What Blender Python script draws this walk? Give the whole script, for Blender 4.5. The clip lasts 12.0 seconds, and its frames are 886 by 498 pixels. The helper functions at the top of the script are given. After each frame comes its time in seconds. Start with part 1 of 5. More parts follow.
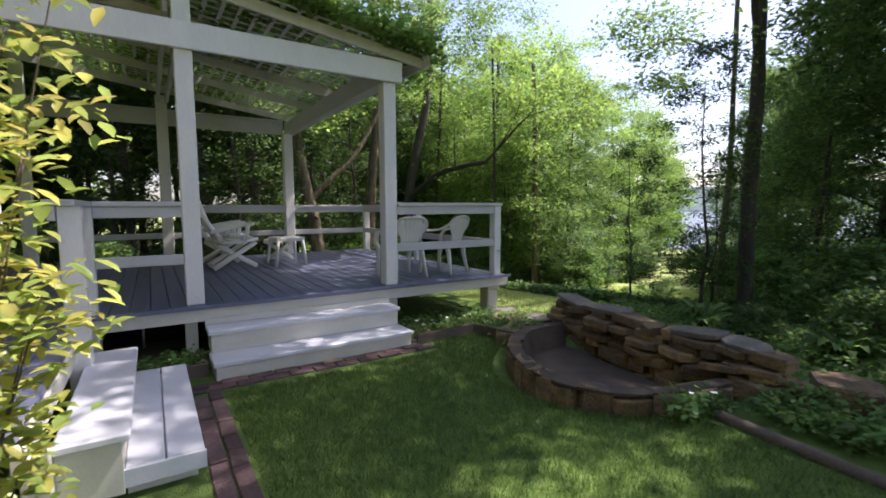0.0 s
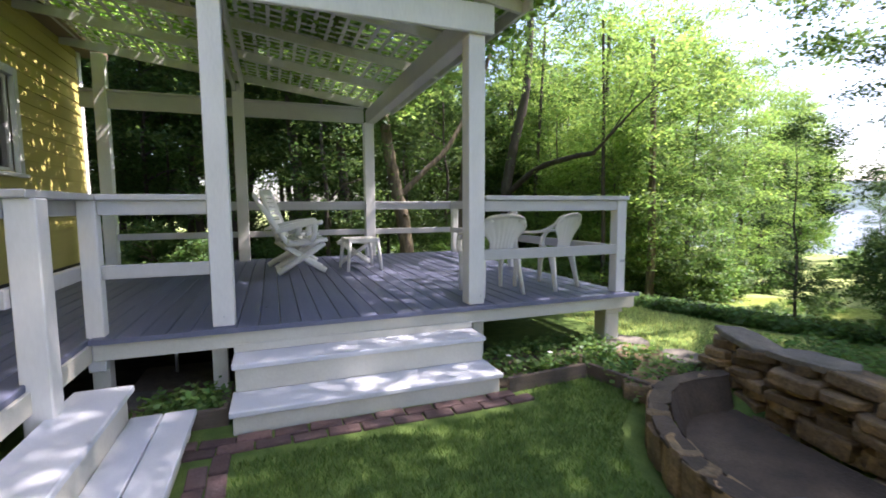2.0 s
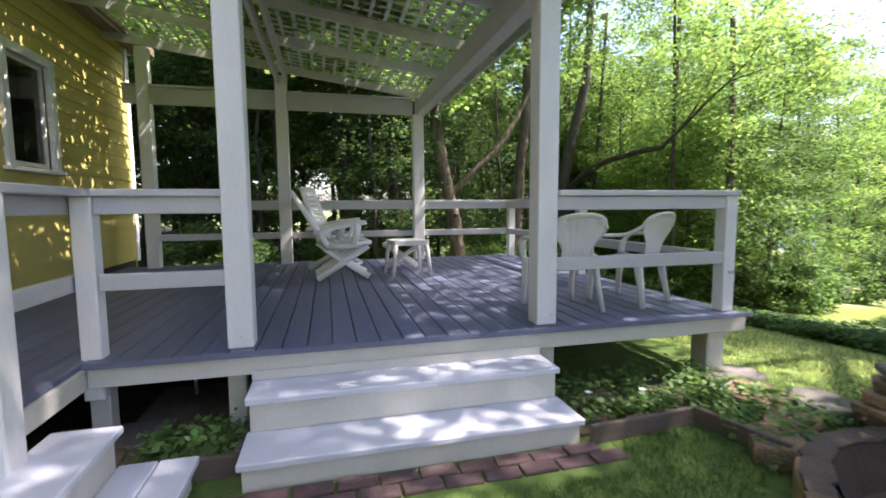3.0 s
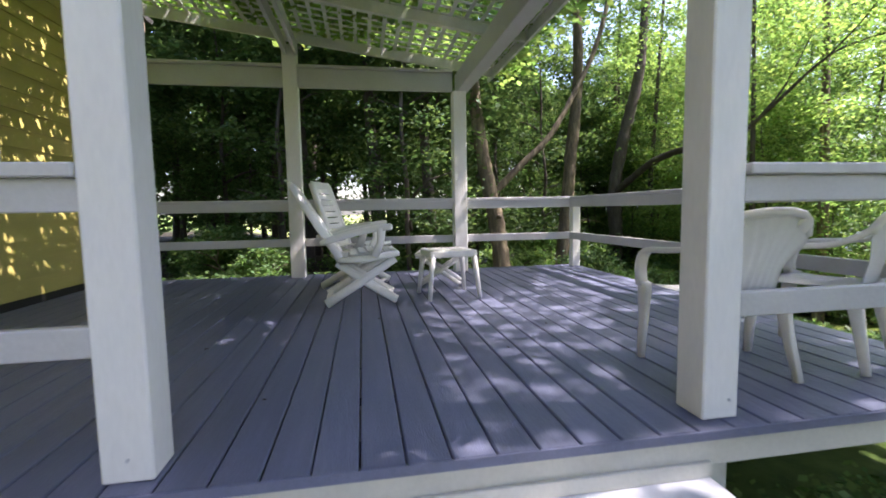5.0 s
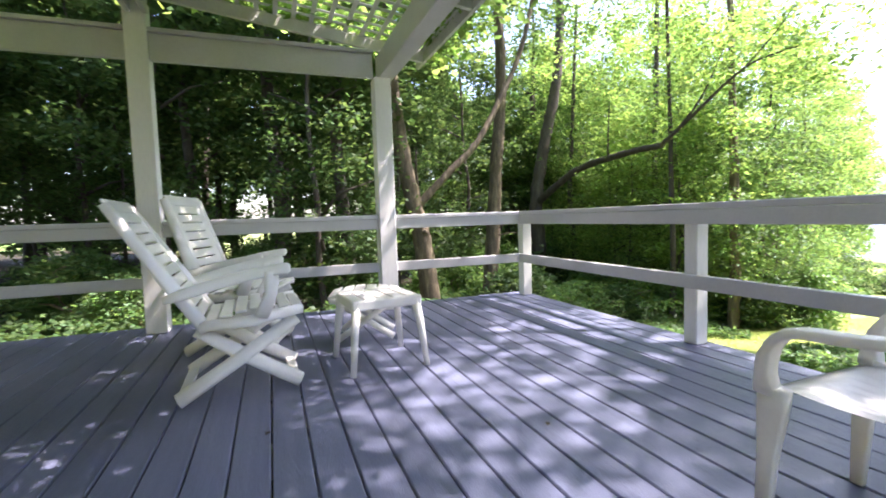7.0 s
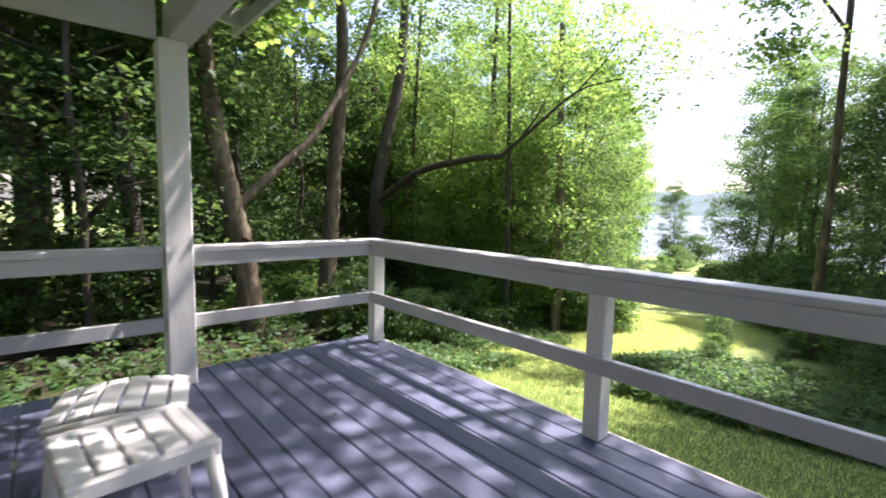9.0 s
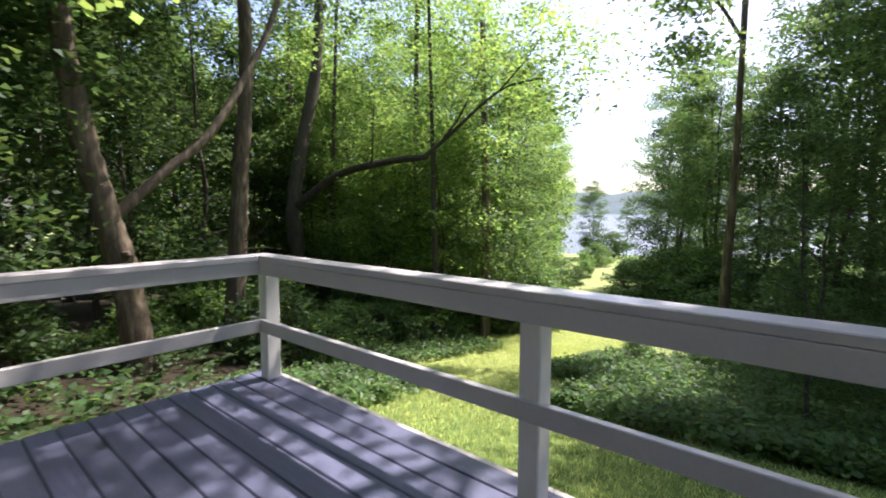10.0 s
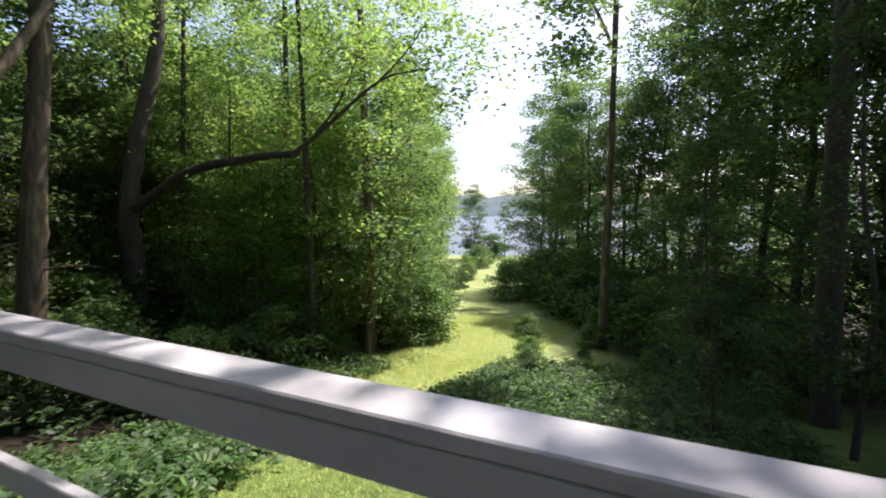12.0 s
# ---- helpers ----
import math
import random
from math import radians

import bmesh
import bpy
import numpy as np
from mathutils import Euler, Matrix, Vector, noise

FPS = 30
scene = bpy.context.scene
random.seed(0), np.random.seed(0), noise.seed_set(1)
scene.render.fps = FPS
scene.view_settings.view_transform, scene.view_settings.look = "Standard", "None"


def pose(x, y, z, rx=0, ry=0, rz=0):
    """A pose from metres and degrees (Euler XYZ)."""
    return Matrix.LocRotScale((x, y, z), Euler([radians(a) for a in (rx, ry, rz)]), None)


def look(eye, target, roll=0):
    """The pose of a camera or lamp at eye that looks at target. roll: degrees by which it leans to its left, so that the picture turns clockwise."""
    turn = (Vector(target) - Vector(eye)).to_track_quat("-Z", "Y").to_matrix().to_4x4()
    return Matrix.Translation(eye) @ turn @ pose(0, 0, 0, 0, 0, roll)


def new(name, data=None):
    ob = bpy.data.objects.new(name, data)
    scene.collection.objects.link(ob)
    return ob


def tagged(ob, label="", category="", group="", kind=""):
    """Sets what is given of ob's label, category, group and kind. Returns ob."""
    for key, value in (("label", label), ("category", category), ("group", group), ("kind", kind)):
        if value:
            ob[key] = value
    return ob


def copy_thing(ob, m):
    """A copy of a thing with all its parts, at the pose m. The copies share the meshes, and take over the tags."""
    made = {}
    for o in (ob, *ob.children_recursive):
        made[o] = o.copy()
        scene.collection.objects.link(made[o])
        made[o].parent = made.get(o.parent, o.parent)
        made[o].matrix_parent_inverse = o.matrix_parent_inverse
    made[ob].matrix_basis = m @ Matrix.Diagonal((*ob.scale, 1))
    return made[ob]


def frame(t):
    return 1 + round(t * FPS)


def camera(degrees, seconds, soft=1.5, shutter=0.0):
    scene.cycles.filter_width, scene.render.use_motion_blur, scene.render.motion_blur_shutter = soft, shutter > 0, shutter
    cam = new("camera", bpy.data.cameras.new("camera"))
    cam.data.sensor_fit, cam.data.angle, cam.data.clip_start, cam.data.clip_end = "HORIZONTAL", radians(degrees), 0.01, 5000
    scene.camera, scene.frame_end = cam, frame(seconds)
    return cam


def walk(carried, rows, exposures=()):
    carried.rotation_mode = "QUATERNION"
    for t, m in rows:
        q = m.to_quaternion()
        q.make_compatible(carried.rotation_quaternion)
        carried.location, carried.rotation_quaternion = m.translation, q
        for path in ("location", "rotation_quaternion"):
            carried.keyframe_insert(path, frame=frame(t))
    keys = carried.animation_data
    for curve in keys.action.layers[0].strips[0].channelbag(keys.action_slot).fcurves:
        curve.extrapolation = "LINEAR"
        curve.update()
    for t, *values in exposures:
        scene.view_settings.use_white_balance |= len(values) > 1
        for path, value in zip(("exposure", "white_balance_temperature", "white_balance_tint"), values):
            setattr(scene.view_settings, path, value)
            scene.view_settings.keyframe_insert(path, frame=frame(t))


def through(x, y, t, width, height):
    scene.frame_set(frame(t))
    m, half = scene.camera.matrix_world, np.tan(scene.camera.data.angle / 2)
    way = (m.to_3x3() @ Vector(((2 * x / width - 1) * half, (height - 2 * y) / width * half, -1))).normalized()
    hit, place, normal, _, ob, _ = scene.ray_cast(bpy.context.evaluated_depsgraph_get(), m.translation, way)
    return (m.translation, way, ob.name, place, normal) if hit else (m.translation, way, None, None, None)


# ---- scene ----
cam = camera(88.4, 12.0, 1.75, 0.4)
PATH = [
    (0, (1.118, 1.486, 1.589), (2.192, 3.164, 1.409), -0.2),
    (0.5, (1.304, 1.709, 1.588), (2.312, 3.426, 1.4), -0.4),
    (1, (1.486, 1.96, 1.585), (2.4, 3.728, 1.394), -0.4),
    (1.5, (1.634, 2.286, 1.581), (2.446, 4.104, 1.388), -0.1),
    (2, (1.764, 2.59, 1.56), (2.462, 4.455, 1.374), -0.3),
    (2.5, (1.855, 2.935, 1.551), (2.444, 4.837, 1.364), -0.4),
    (3, (1.926, 3.264, 1.542), (2.417, 5.194, 1.358), -0.4),
    (3.2, (1.967, 3.417, 1.521), (2.415, 5.358, 1.34), -0.6),
    (5, (2.113, 4.663, 1.504), (2.457, 6.625, 1.333), -1.0),
    (5.5, (2.162, 5.018, 1.517), (2.534, 6.977, 1.358), -1.1),
    (6, (2.187, 5.332, 1.511), (2.638, 7.275, 1.372), -1.5),
    (6.5, (2.225, 5.637, 1.533), (2.791, 7.551, 1.406), -1.6),
    (7, (2.268, 5.92, 1.606), (2.969, 7.788, 1.469), -1.8),
    (7.2, (2.27, 6.021, 1.655), (3.038, 7.861, 1.501), -1.6),
    (8.8, (2.584, 6.822, 1.944), (3.847, 8.36, 1.745), 1.3),
    (9, (2.665, 6.896, 1.954), (3.98, 8.39, 1.764), 1.2),
    (9.5, (2.886, 7.086, 1.974), (4.319, 8.471, 1.804), 1.2),
    (10, (3.17, 7.21, 1.976), (4.697, 8.489, 1.802), 0.1),
    (10.5, (3.367, 7.37, 1.997), (4.989, 8.527, 1.822), -0.0),
    (11, (3.659, 7.533, 2.005), (5.35, 8.587, 1.829), -0.5),
    (11.5, (3.914, 7.692, 2.005), (5.664, 8.644, 1.834), -0.5),
    (12, (4.092, 7.83, 2.025), (5.893, 8.685, 1.862), 0.0),
]
EXPOSURES = ((0.0, 1.08, 6350, 26), (1.5, 1.64, 6350, 26), (3.0, 1.76, 6350, 26), (5.0, 1.88, 6350, 26), (7.0, 2.42, 6350, 26), (9.0, 1.7, 6350, 26), (10.5, 1.06, 6350, 26), (12.0, 0.84, 6350, 26))
walk(cam, [(t, look(eye, target, roll)) for t, eye, target, roll in PATH], EXPOSURES)

# ---- world and sun ----
SUN_TO = Vector((0.63, -0.13, 1.0)).normalized()
world = bpy.data.worlds.new("world")
scene.world = world
world.use_nodes = True
wn = world.node_tree.nodes
sky = wn.new("ShaderNodeTexSky")
sky.sky_type = "NISHITA"
sky.sun_disc = False
sky.sun_elevation = math.asin(SUN_TO.z)
sky.sun_rotation = math.atan2(SUN_TO.x, SUN_TO.y)
sky.dust_density = 2.0
wn["Background"].inputs["Strength"].default_value = 0.15
world.node_tree.links.new(sky.outputs[0], wn["Background"].inputs["Color"])
sun = new("sun", bpy.data.lights.new("sun", "SUN"))
sun.data.energy, sun.data.angle, sun.data.color = 5.0, radians(0.53), (1.0, 0.95, 0.86)
sun.matrix_world = look(SUN_TO * 40, (0, 0, 0))


# ---- materials ----
def material(name, colour, rough=0.6, grain=8.0, vary=0.12, bump=0.15, stretch=(1, 1, 1), stain=None, stain_scale=1.2, stain_amount=0.5, metal=0.0, piece=0.0, spec=0.5, fine=60.0):
    """Principled paint, wood or stone: coarse and fine noise over the colour, a stain colour in patches, a bump, and a shift from piece to piece."""
    m = bpy.data.materials.new(name)
    m.use_nodes = True
    n, l = m.node_tree.nodes, m.node_tree.links
    b = n["Principled BSDF"]
    b.inputs["Roughness"].default_value, b.inputs["Metallic"].default_value = rough, metal
    b.inputs["Specular IOR Level"].default_value = spec
    co = n.new("ShaderNodeTexCoord")
    mp = n.new("ShaderNodeMapping")
    mp.inputs["Scale"].default_value = stretch
    info = n.new("ShaderNodeObjectInfo")
    shift = n.new("ShaderNodeVectorMath")
    shift.operation = "MULTIPLY_ADD"
    l.new(info.outputs["Random"], shift.inputs[0])
    shift.inputs[1].default_value = (37.0, 19.0, 53.0)
    l.new(co.outputs["Object"], shift.inputs[2])
    l.new(shift.outputs[0], mp.inputs[0])
    a, f, s = (n.new("ShaderNodeTexNoise") for _ in range(3))
    for t, scale, detail in ((a, grain, 5), (f, fine, 3), (s, stain_scale, 4)):
        t.inputs["Scale"].default_value, t.inputs["Detail"].default_value = scale, detail
        l.new(mp.outputs[0], t.inputs["Vector"])
    mix = n.new("ShaderNodeMix")
    mix.data_type, mix.blend_type = "RGBA", "MIX"
    c = Vector(colour)
    d = Vector(stain) if stain else c * 0.7
    mix.inputs[6].default_value, mix.inputs[7].default_value = (*c, 1), (*d, 1)
    ramp = n.new("ShaderNodeMapRange")
    ramp.inputs[1].default_value, ramp.inputs[2].default_value = 0.48, 0.75
    ramp.inputs[4].default_value = stain_amount
    l.new(s.outputs[0], ramp.inputs[0])
    l.new(ramp.outputs[0], mix.inputs[0])
    hsv = n.new("ShaderNodeHueSaturation")
    l.new(mix.outputs[2], hsv.inputs["Color"])
    add = n.new("ShaderNodeMath")
    add.operation = "ADD"
    l.new(a.outputs[0], add.inputs[0])
    l.new(f.outputs[0], add.inputs[1])
    val = n.new("ShaderNodeMapRange")
    val.inputs[1].default_value, val.inputs[2].default_value = 0.6, 1.4
    val.inputs[3].default_value, val.inputs[4].default_value = 1 - vary, 1 + vary
    l.new(add.outputs[0], val.inputs[0])
    pv = n.new("ShaderNodeMapRange")
    pv.inputs[3].default_value, pv.inputs[4].default_value = 1 - piece, 1 + piece
    l.new(info.outputs["Random"], pv.inputs[0])
    mul = n.new("ShaderNodeMath")
    mul.operation = "MULTIPLY"
    l.new(val.outputs[0], mul.inputs[0])
    l.new(pv.outputs[0], mul.inputs[1])
    l.new(mul.outputs[0], hsv.inputs["Value"])
    l.new(hsv.outputs[0], b.inputs["Base Color"])
    bp = n.new("ShaderNodeBump")
    bp.inputs["Strength"].default_value, bp.inputs["Distance"].default_value = bump, 0.01
    l.new(add.outputs[0], bp.inputs["Height"])
    l.new(bp.outputs[0], b.inputs["Normal"])
    return m


def leafy(name, colour, through=0.45, vary=0.35, rough=0.45, glow=None, hue=0.03, gloss=0.03):
    """A leaf: diffuse and translucent with a thin gloss; each leaf has its own shade."""
    m = bpy.data.materials.new(name)
    m.use_nodes = True
    n, l = m.node_tree.nodes, m.node_tree.links
    n.remove(n["Principled BSDF"])
    out = n["Material Output"]
    geo, info = n.new("ShaderNodeNewGeometry"), n.new("ShaderNodeObjectInfo")
    add = n.new("ShaderNodeMath")
    add.operation = "ADD"
    frac = n.new("ShaderNodeMath")
    frac.operation = "FRACT"
    l.new(geo.outputs["Random Per Island"], add.inputs[0])
    l.new(info.outputs["Random"], add.inputs[1])
    l.new(add.outputs[0], frac.inputs[0])
    val = n.new("ShaderNodeMapRange")
    val.inputs[3].default_value, val.inputs[4].default_value = 1 - vary, 1 + vary
    l.new(frac.outputs[0], val.inputs[0])
    hu = n.new("ShaderNodeMapRange")
    hu.inputs[3].default_value, hu.inputs[4].default_value = 0.5 - hue, 0.5 + hue * 0.6
    l.new(geo.outputs["Random Per Island"], hu.inputs[0])

    def tinted(c):
        h = n.new("ShaderNodeHueSaturation")
        h.inputs["Color"].default_value = (*c, 1)
        l.new(val.outputs[0], h.inputs["Value"])
        l.new(hu.outputs[0], h.inputs["Hue"])
        return h.outputs[0]

    dif, tra, glo = n.new("ShaderNodeBsdfDiffuse"), n.new("ShaderNodeBsdfTranslucent"), n.new("ShaderNodeBsdfGlossy")
    l.new(tinted(colour), dif.inputs[0])
    l.new(tinted(glow or [min(1, colour[0] * 2.3), min(1, colour[1] * 2.15), colour[2] * 1.5]), tra.inputs[0])
    glo.inputs["Roughness"].default_value = rough
    glo.inputs[0].default_value = (0.9, 0.95, 1, 1)
    m1, m2 = n.new("ShaderNodeMixShader"), n.new("ShaderNodeMixShader")
    m1.inputs[0].default_value, m2.inputs[0].default_value = through, gloss
    l.new(dif.outputs[0], m1.inputs[1])
    l.new(tra.outputs[0], m1.inputs[2])
    l.new(m1.outputs[0], m2.inputs[1])
    l.new(glo.outputs[0], m2.inputs[2])
    l.new(m2.outputs[0], out.inputs["Surface"])
    return m


WHITE = material("white_post_paint", (0.74, 0.73, 0.70), 0.5, 6, 0.06, 0.12, (1, 1, 0.3), (0.55, 0.54, 0.50), 1.6, 0.35)
RAIL = material("grey_white_rail_paint", (0.52, 0.515, 0.505), 0.34, 6, 0.07, 0.10, (1, 1, 1), (0.38, 0.37, 0.36), 2.0, 0.4)
CREAM = material("cream_trim_paint", (0.60, 0.58, 0.50), 0.55, 5, 0.07, 0.12, (1, 1, 1), (0.42, 0.40, 0.33), 2.4, 0.4)
TREAD = material("pale_grey_step_paint", (0.60, 0.62, 0.66), 0.4, 5, 0.06, 0.1, (1, 1, 1), (0.46, 0.47, 0.50), 2.0, 0.4)
BOARD = material("slate_blue_deck_stain", (0.116, 0.128, 0.194), 0.45, 5, 0.16, 0.3, (6, 0.5, 6), (0.168, 0.18, 0.255), 1.4, 0.5, piece=0.13)
SIDING = material("yellow_siding_paint", (0.49, 0.41, 0.12), 0.55, 4, 0.07, 0.12, (1, 0.3, 3), (0.40, 0.34, 0.11), 1.2, 0.5, piece=0.05)
LATTICE = material("weathered_lattice_paint", (0.60, 0.59, 0.55), 0.6, 9, 0.1, 0.2, (1, 1, 1), (0.40, 0.41, 0.35), 2.5, 0.6)
PLASTIC = material("white_moulded_plastic", (0.82, 0.80, 0.755), 0.32, 7, 0.04, 0.05, (1, 1, 1), (0.66, 0.66, 0.60), 4.0, 0.5)
# Pale bark patches: scaly lichened bark, and sun spots put into the colour.
BARK = material("brown_bark", (0.105, 0.080, 0.050), 0.85, 7, 0.55, 1.0, (3, 3, 0.5), (0.31, 0.245, 0.150), 3.0, 0.9, fine=30)
DARKBARK = material("dark_bark", (0.07, 0.055, 0.045), 0.9, 7, 0.4, 0.9, (3, 3, 0.6), (0.12, 0.11, 0.09), 2.0, 0.7, fine=30)
SOIL = material("brown_soil", (0.10, 0.075, 0.05), 0.95, 14, 0.4, 0.8, (1, 1, 1), (0.17, 0.13, 0.085), 2.0, 0.7)
STONE = material("rust_brown_fieldstone", (0.155, 0.108, 0.058), 0.85, 11, 0.55, 1.0, (1, 1, 1), (0.34, 0.215, 0.085), 4.0, 0.85, piece=0.4)
FLAG = material("grey_flagstone", (0.15, 0.135, 0.11), 0.85, 9, 0.4, 1.0, (1, 1, 1), (0.20, 0.17, 0.12), 3.0, 0.7, piece=0.2)
CEMENT = material("stained_basin_cement", (0.058, 0.041, 0.026), 0.8, 6, 0.45, 0.6, (1, 1, 1), (0.12, 0.085, 0.05), 2.0, 0.8)
BRICK = material("red_paving_brick", (0.11, 0.066, 0.060), 0.85, 20, 0.25, 0.5, (1, 1, 1), (0.12, 0.085, 0.08), 5.0, 0.7, piece=0.35)
LOG = material("weathered_edging_timber", (0.125, 0.095, 0.07), 0.85, 8, 0.25, 0.6, (0.5, 6, 6), (0.12, 0.10, 0.08), 3.0, 0.6)
SOFFIT = material("brown_soffit_board", (0.20, 0.15, 0.10), 0.6, 5, 0.15, 0.2)
SHINGLE = material("grey_roof_shingle", (0.13, 0.12, 0.115), 0.9, 20, 0.25, 0.6)
DARKIN = material("near_black", (0.025, 0.024, 0.022), 0.8, 3, 0.2, 0.1)
METAL = material("galvanised_metal", (0.55, 0.56, 0.57), 0.35, 10, 0.1, 0.1, metal=0.9)
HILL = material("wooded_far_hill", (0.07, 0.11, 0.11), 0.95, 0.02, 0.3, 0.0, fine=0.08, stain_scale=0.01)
# One leaf in three tones: sun and shade on the trees put into the colour.
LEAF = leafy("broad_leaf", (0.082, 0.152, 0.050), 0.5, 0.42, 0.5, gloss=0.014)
LEAF_SUNLIT = leafy("sunlit_tone_leaf", (0.130, 0.222, 0.066), 0.58, 0.4, 0.5, gloss=0.014)
LEAF_SHADED = leafy("shaded_tone_leaf", (0.052, 0.098, 0.034), 0.45, 0.42, 0.5, gloss=0.012)
LEAF_BED = leafy("bed_leaf", (0.10, 0.19, 0.055), 0.4, gloss=0.015)
LEAF_SHRUB = leafy("new_shrub_leaf", (0.30, 0.37, 0.09), 0.45, 0.3, 0.35, (0.6, 0.68, 0.16), 0.06)
# Blades in two tones: clearing paler as in sun, lawn darker as in shade.
BLADE_SUN = leafy("sunlit_clearing_blade", (0.30, 0.37, 0.165), 0.5, 0.5, gloss=0.015)
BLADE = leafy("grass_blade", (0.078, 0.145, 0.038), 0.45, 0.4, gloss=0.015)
LITTER = material("leaf_litter", (0.062, 0.048, 0.032), 0.95, 10, 0.5, 0.8, (1, 1, 1), (0.045, 0.06, 0.025), 0.6, 0.8)

glass = bpy.data.materials.new("window_glass")
glass.use_nodes = True
glass.node_tree.nodes["Principled BSDF"].inputs["Transmission Weight"].default_value = 1.0
glass.node_tree.nodes["Principled BSDF"].inputs["Roughness"].default_value = 0.02
glass.node_tree.nodes["Principled BSDF"].inputs["IOR"].default_value = 1.45
water = bpy.data.materials.new("water")
water.use_nodes = True
wb = water.node_tree.nodes["Principled BSDF"]
wb.inputs["Base Color"].default_value, wb.inputs["Roughness"].default_value = (0.03, 0.045, 0.05, 1), 0.28
wt, wbp = water.node_tree.nodes.new("ShaderNodeTexNoise"), water.node_tree.nodes.new("ShaderNodeBump")
wt.inputs["Scale"].default_value, wbp.inputs["Strength"].default_value = 6.0, 0.12
water.node_tree.links.new(wt.outputs[0], wbp.inputs["Height"])
water.node_tree.links.new(wbp.outputs[0], wb.inputs["Normal"])

# lawn and forest floor: mown grass, paler in the clearing, litter under the trees
ground_mat = bpy.data.materials.new("lawn_and_litter")
ground_mat.use_nodes = True
gn, gl = ground_mat.node_tree.nodes, ground_mat.node_tree.links
gb = gn["Principled BSDF"]
gb.inputs["Roughness"].default_value = 0.95
gb.inputs["Specular IOR Level"].default_value = 0.15
gco = gn.new("ShaderNodeTexCoord")
g1, g2, g3 = (gn.new("ShaderNodeTexNoise") for _ in range(3))
for t, sc in ((g1, 0.9), (g2, 9.0), (g3, 90.0)):
    t.inputs["Scale"].default_value, t.inputs["Detail"].default_value = sc, 5
    gl.new(gco.outputs["Object"], t.inputs["Vector"])
gattr = gn.new("ShaderNodeAttribute")
gattr.attribute_name = "cover"
gr = gn.new("ShaderNodeValToRGB")
gr.color_ramp.elements[0].position, gr.color_ramp.elements[0].color = 0.3, (0.048, 0.10, 0.025, 1)
gr.color_ramp.elements[1].position, gr.color_ramp.elements[1].color = 0.72, (0.20, 0.285, 0.07, 1)
gs = gn.new("ShaderNodeMath")
gs.operation = "MULTIPLY_ADD"
gs.inputs[1].default_value = 0.5
gm = gn.new("ShaderNodeMath")
gm.operation = "MULTIPLY"
gm.inputs[1].default_value = 0.5
gl.new(g1.outputs[0], gm.inputs[0])
gl.new(g2.outputs[0], gs.inputs[0])
gl.new(gm.outputs[0], gs.inputs[2])
gl.new(gs.outputs[0], gr.inputs[0])
# leaf litter, its brown darkened further for the shade under the trees
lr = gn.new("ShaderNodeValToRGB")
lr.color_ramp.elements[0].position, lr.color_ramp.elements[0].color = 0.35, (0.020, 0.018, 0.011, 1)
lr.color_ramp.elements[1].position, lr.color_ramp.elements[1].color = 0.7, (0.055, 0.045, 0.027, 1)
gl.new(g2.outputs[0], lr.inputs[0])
# drier, paler grass in the open clearing, with its sunlight put into the colour
gdrysun = gn.new("ShaderNodeAttribute")
gdrysun.attribute_name = "dry_sunlit"
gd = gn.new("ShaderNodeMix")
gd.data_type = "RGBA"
gl.new(gdrysun.outputs["Fac"], gd.inputs[0])
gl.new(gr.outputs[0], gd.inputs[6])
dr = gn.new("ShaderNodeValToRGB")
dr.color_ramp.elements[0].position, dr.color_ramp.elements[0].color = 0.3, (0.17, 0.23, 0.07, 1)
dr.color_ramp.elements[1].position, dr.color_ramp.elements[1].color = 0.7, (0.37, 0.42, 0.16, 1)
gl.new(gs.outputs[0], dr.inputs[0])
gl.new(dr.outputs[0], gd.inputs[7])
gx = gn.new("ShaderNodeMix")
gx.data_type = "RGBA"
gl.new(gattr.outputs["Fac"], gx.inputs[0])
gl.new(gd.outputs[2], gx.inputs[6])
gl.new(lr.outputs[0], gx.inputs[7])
gl.new(gx.outputs[2], gb.inputs["Base Color"])
gbp = gn.new("ShaderNodeBump")
gbp.inputs["Strength"].default_value, gbp.inputs["Distance"].default_value = 0.7, 0.03
gl.new(g3.outputs[0], gbp.inputs["Height"])
gl.new(gbp.outputs[0], gb.inputs["Normal"])


# ---- builders ----
def part(name, bm, mat, parent=None, label="", bevel=0.0, smooth=False, m=None):
    """Links a bmesh as one mesh object, under a thing or a part."""
    if bevel:
        bmesh.ops.bevel(bm, geom=bm.edges[:], offset=bevel, segments=1, affect="EDGES", clamp_overlap=True)
    me = bpy.data.meshes.new(name)
    bm.to_mesh(me)
    bm.free()
    if smooth:
        me.shade_smooth()
    me.materials.append(mat)
    ob = new(name, me)
    if m is not None:
        ob.matrix_basis = m
    if parent:
        ob.parent = parent
    if label:
        ob["label"] = label
    return ob


def thing(name, label, category, m=None, group="", kind=""):
    ob = new(name)
    ob.empty_display_size = 0.1
    if m is not None:
        ob.matrix_basis = m
    return tagged(ob, label, category, group, kind)


def same_mesh(name, me, parent, m=None):
    ob = new(name, me)
    if m is not None:
        ob.matrix_basis = m
    ob.parent = parent
    return ob


def bx(x0, y0, z0, x1, y1, z1, bm=None):
    bm = bm or bmesh.new()
    r = bmesh.ops.create_cube(bm, size=1)
    bmesh.ops.scale(bm, vec=(x1 - x0, y1 - y0, z1 - z0), verts=r["verts"])
    bmesh.ops.translate(bm, vec=((x0 + x1) / 2, (y0 + y1) / 2, (z0 + z1) / 2), verts=r["verts"])
    return bm


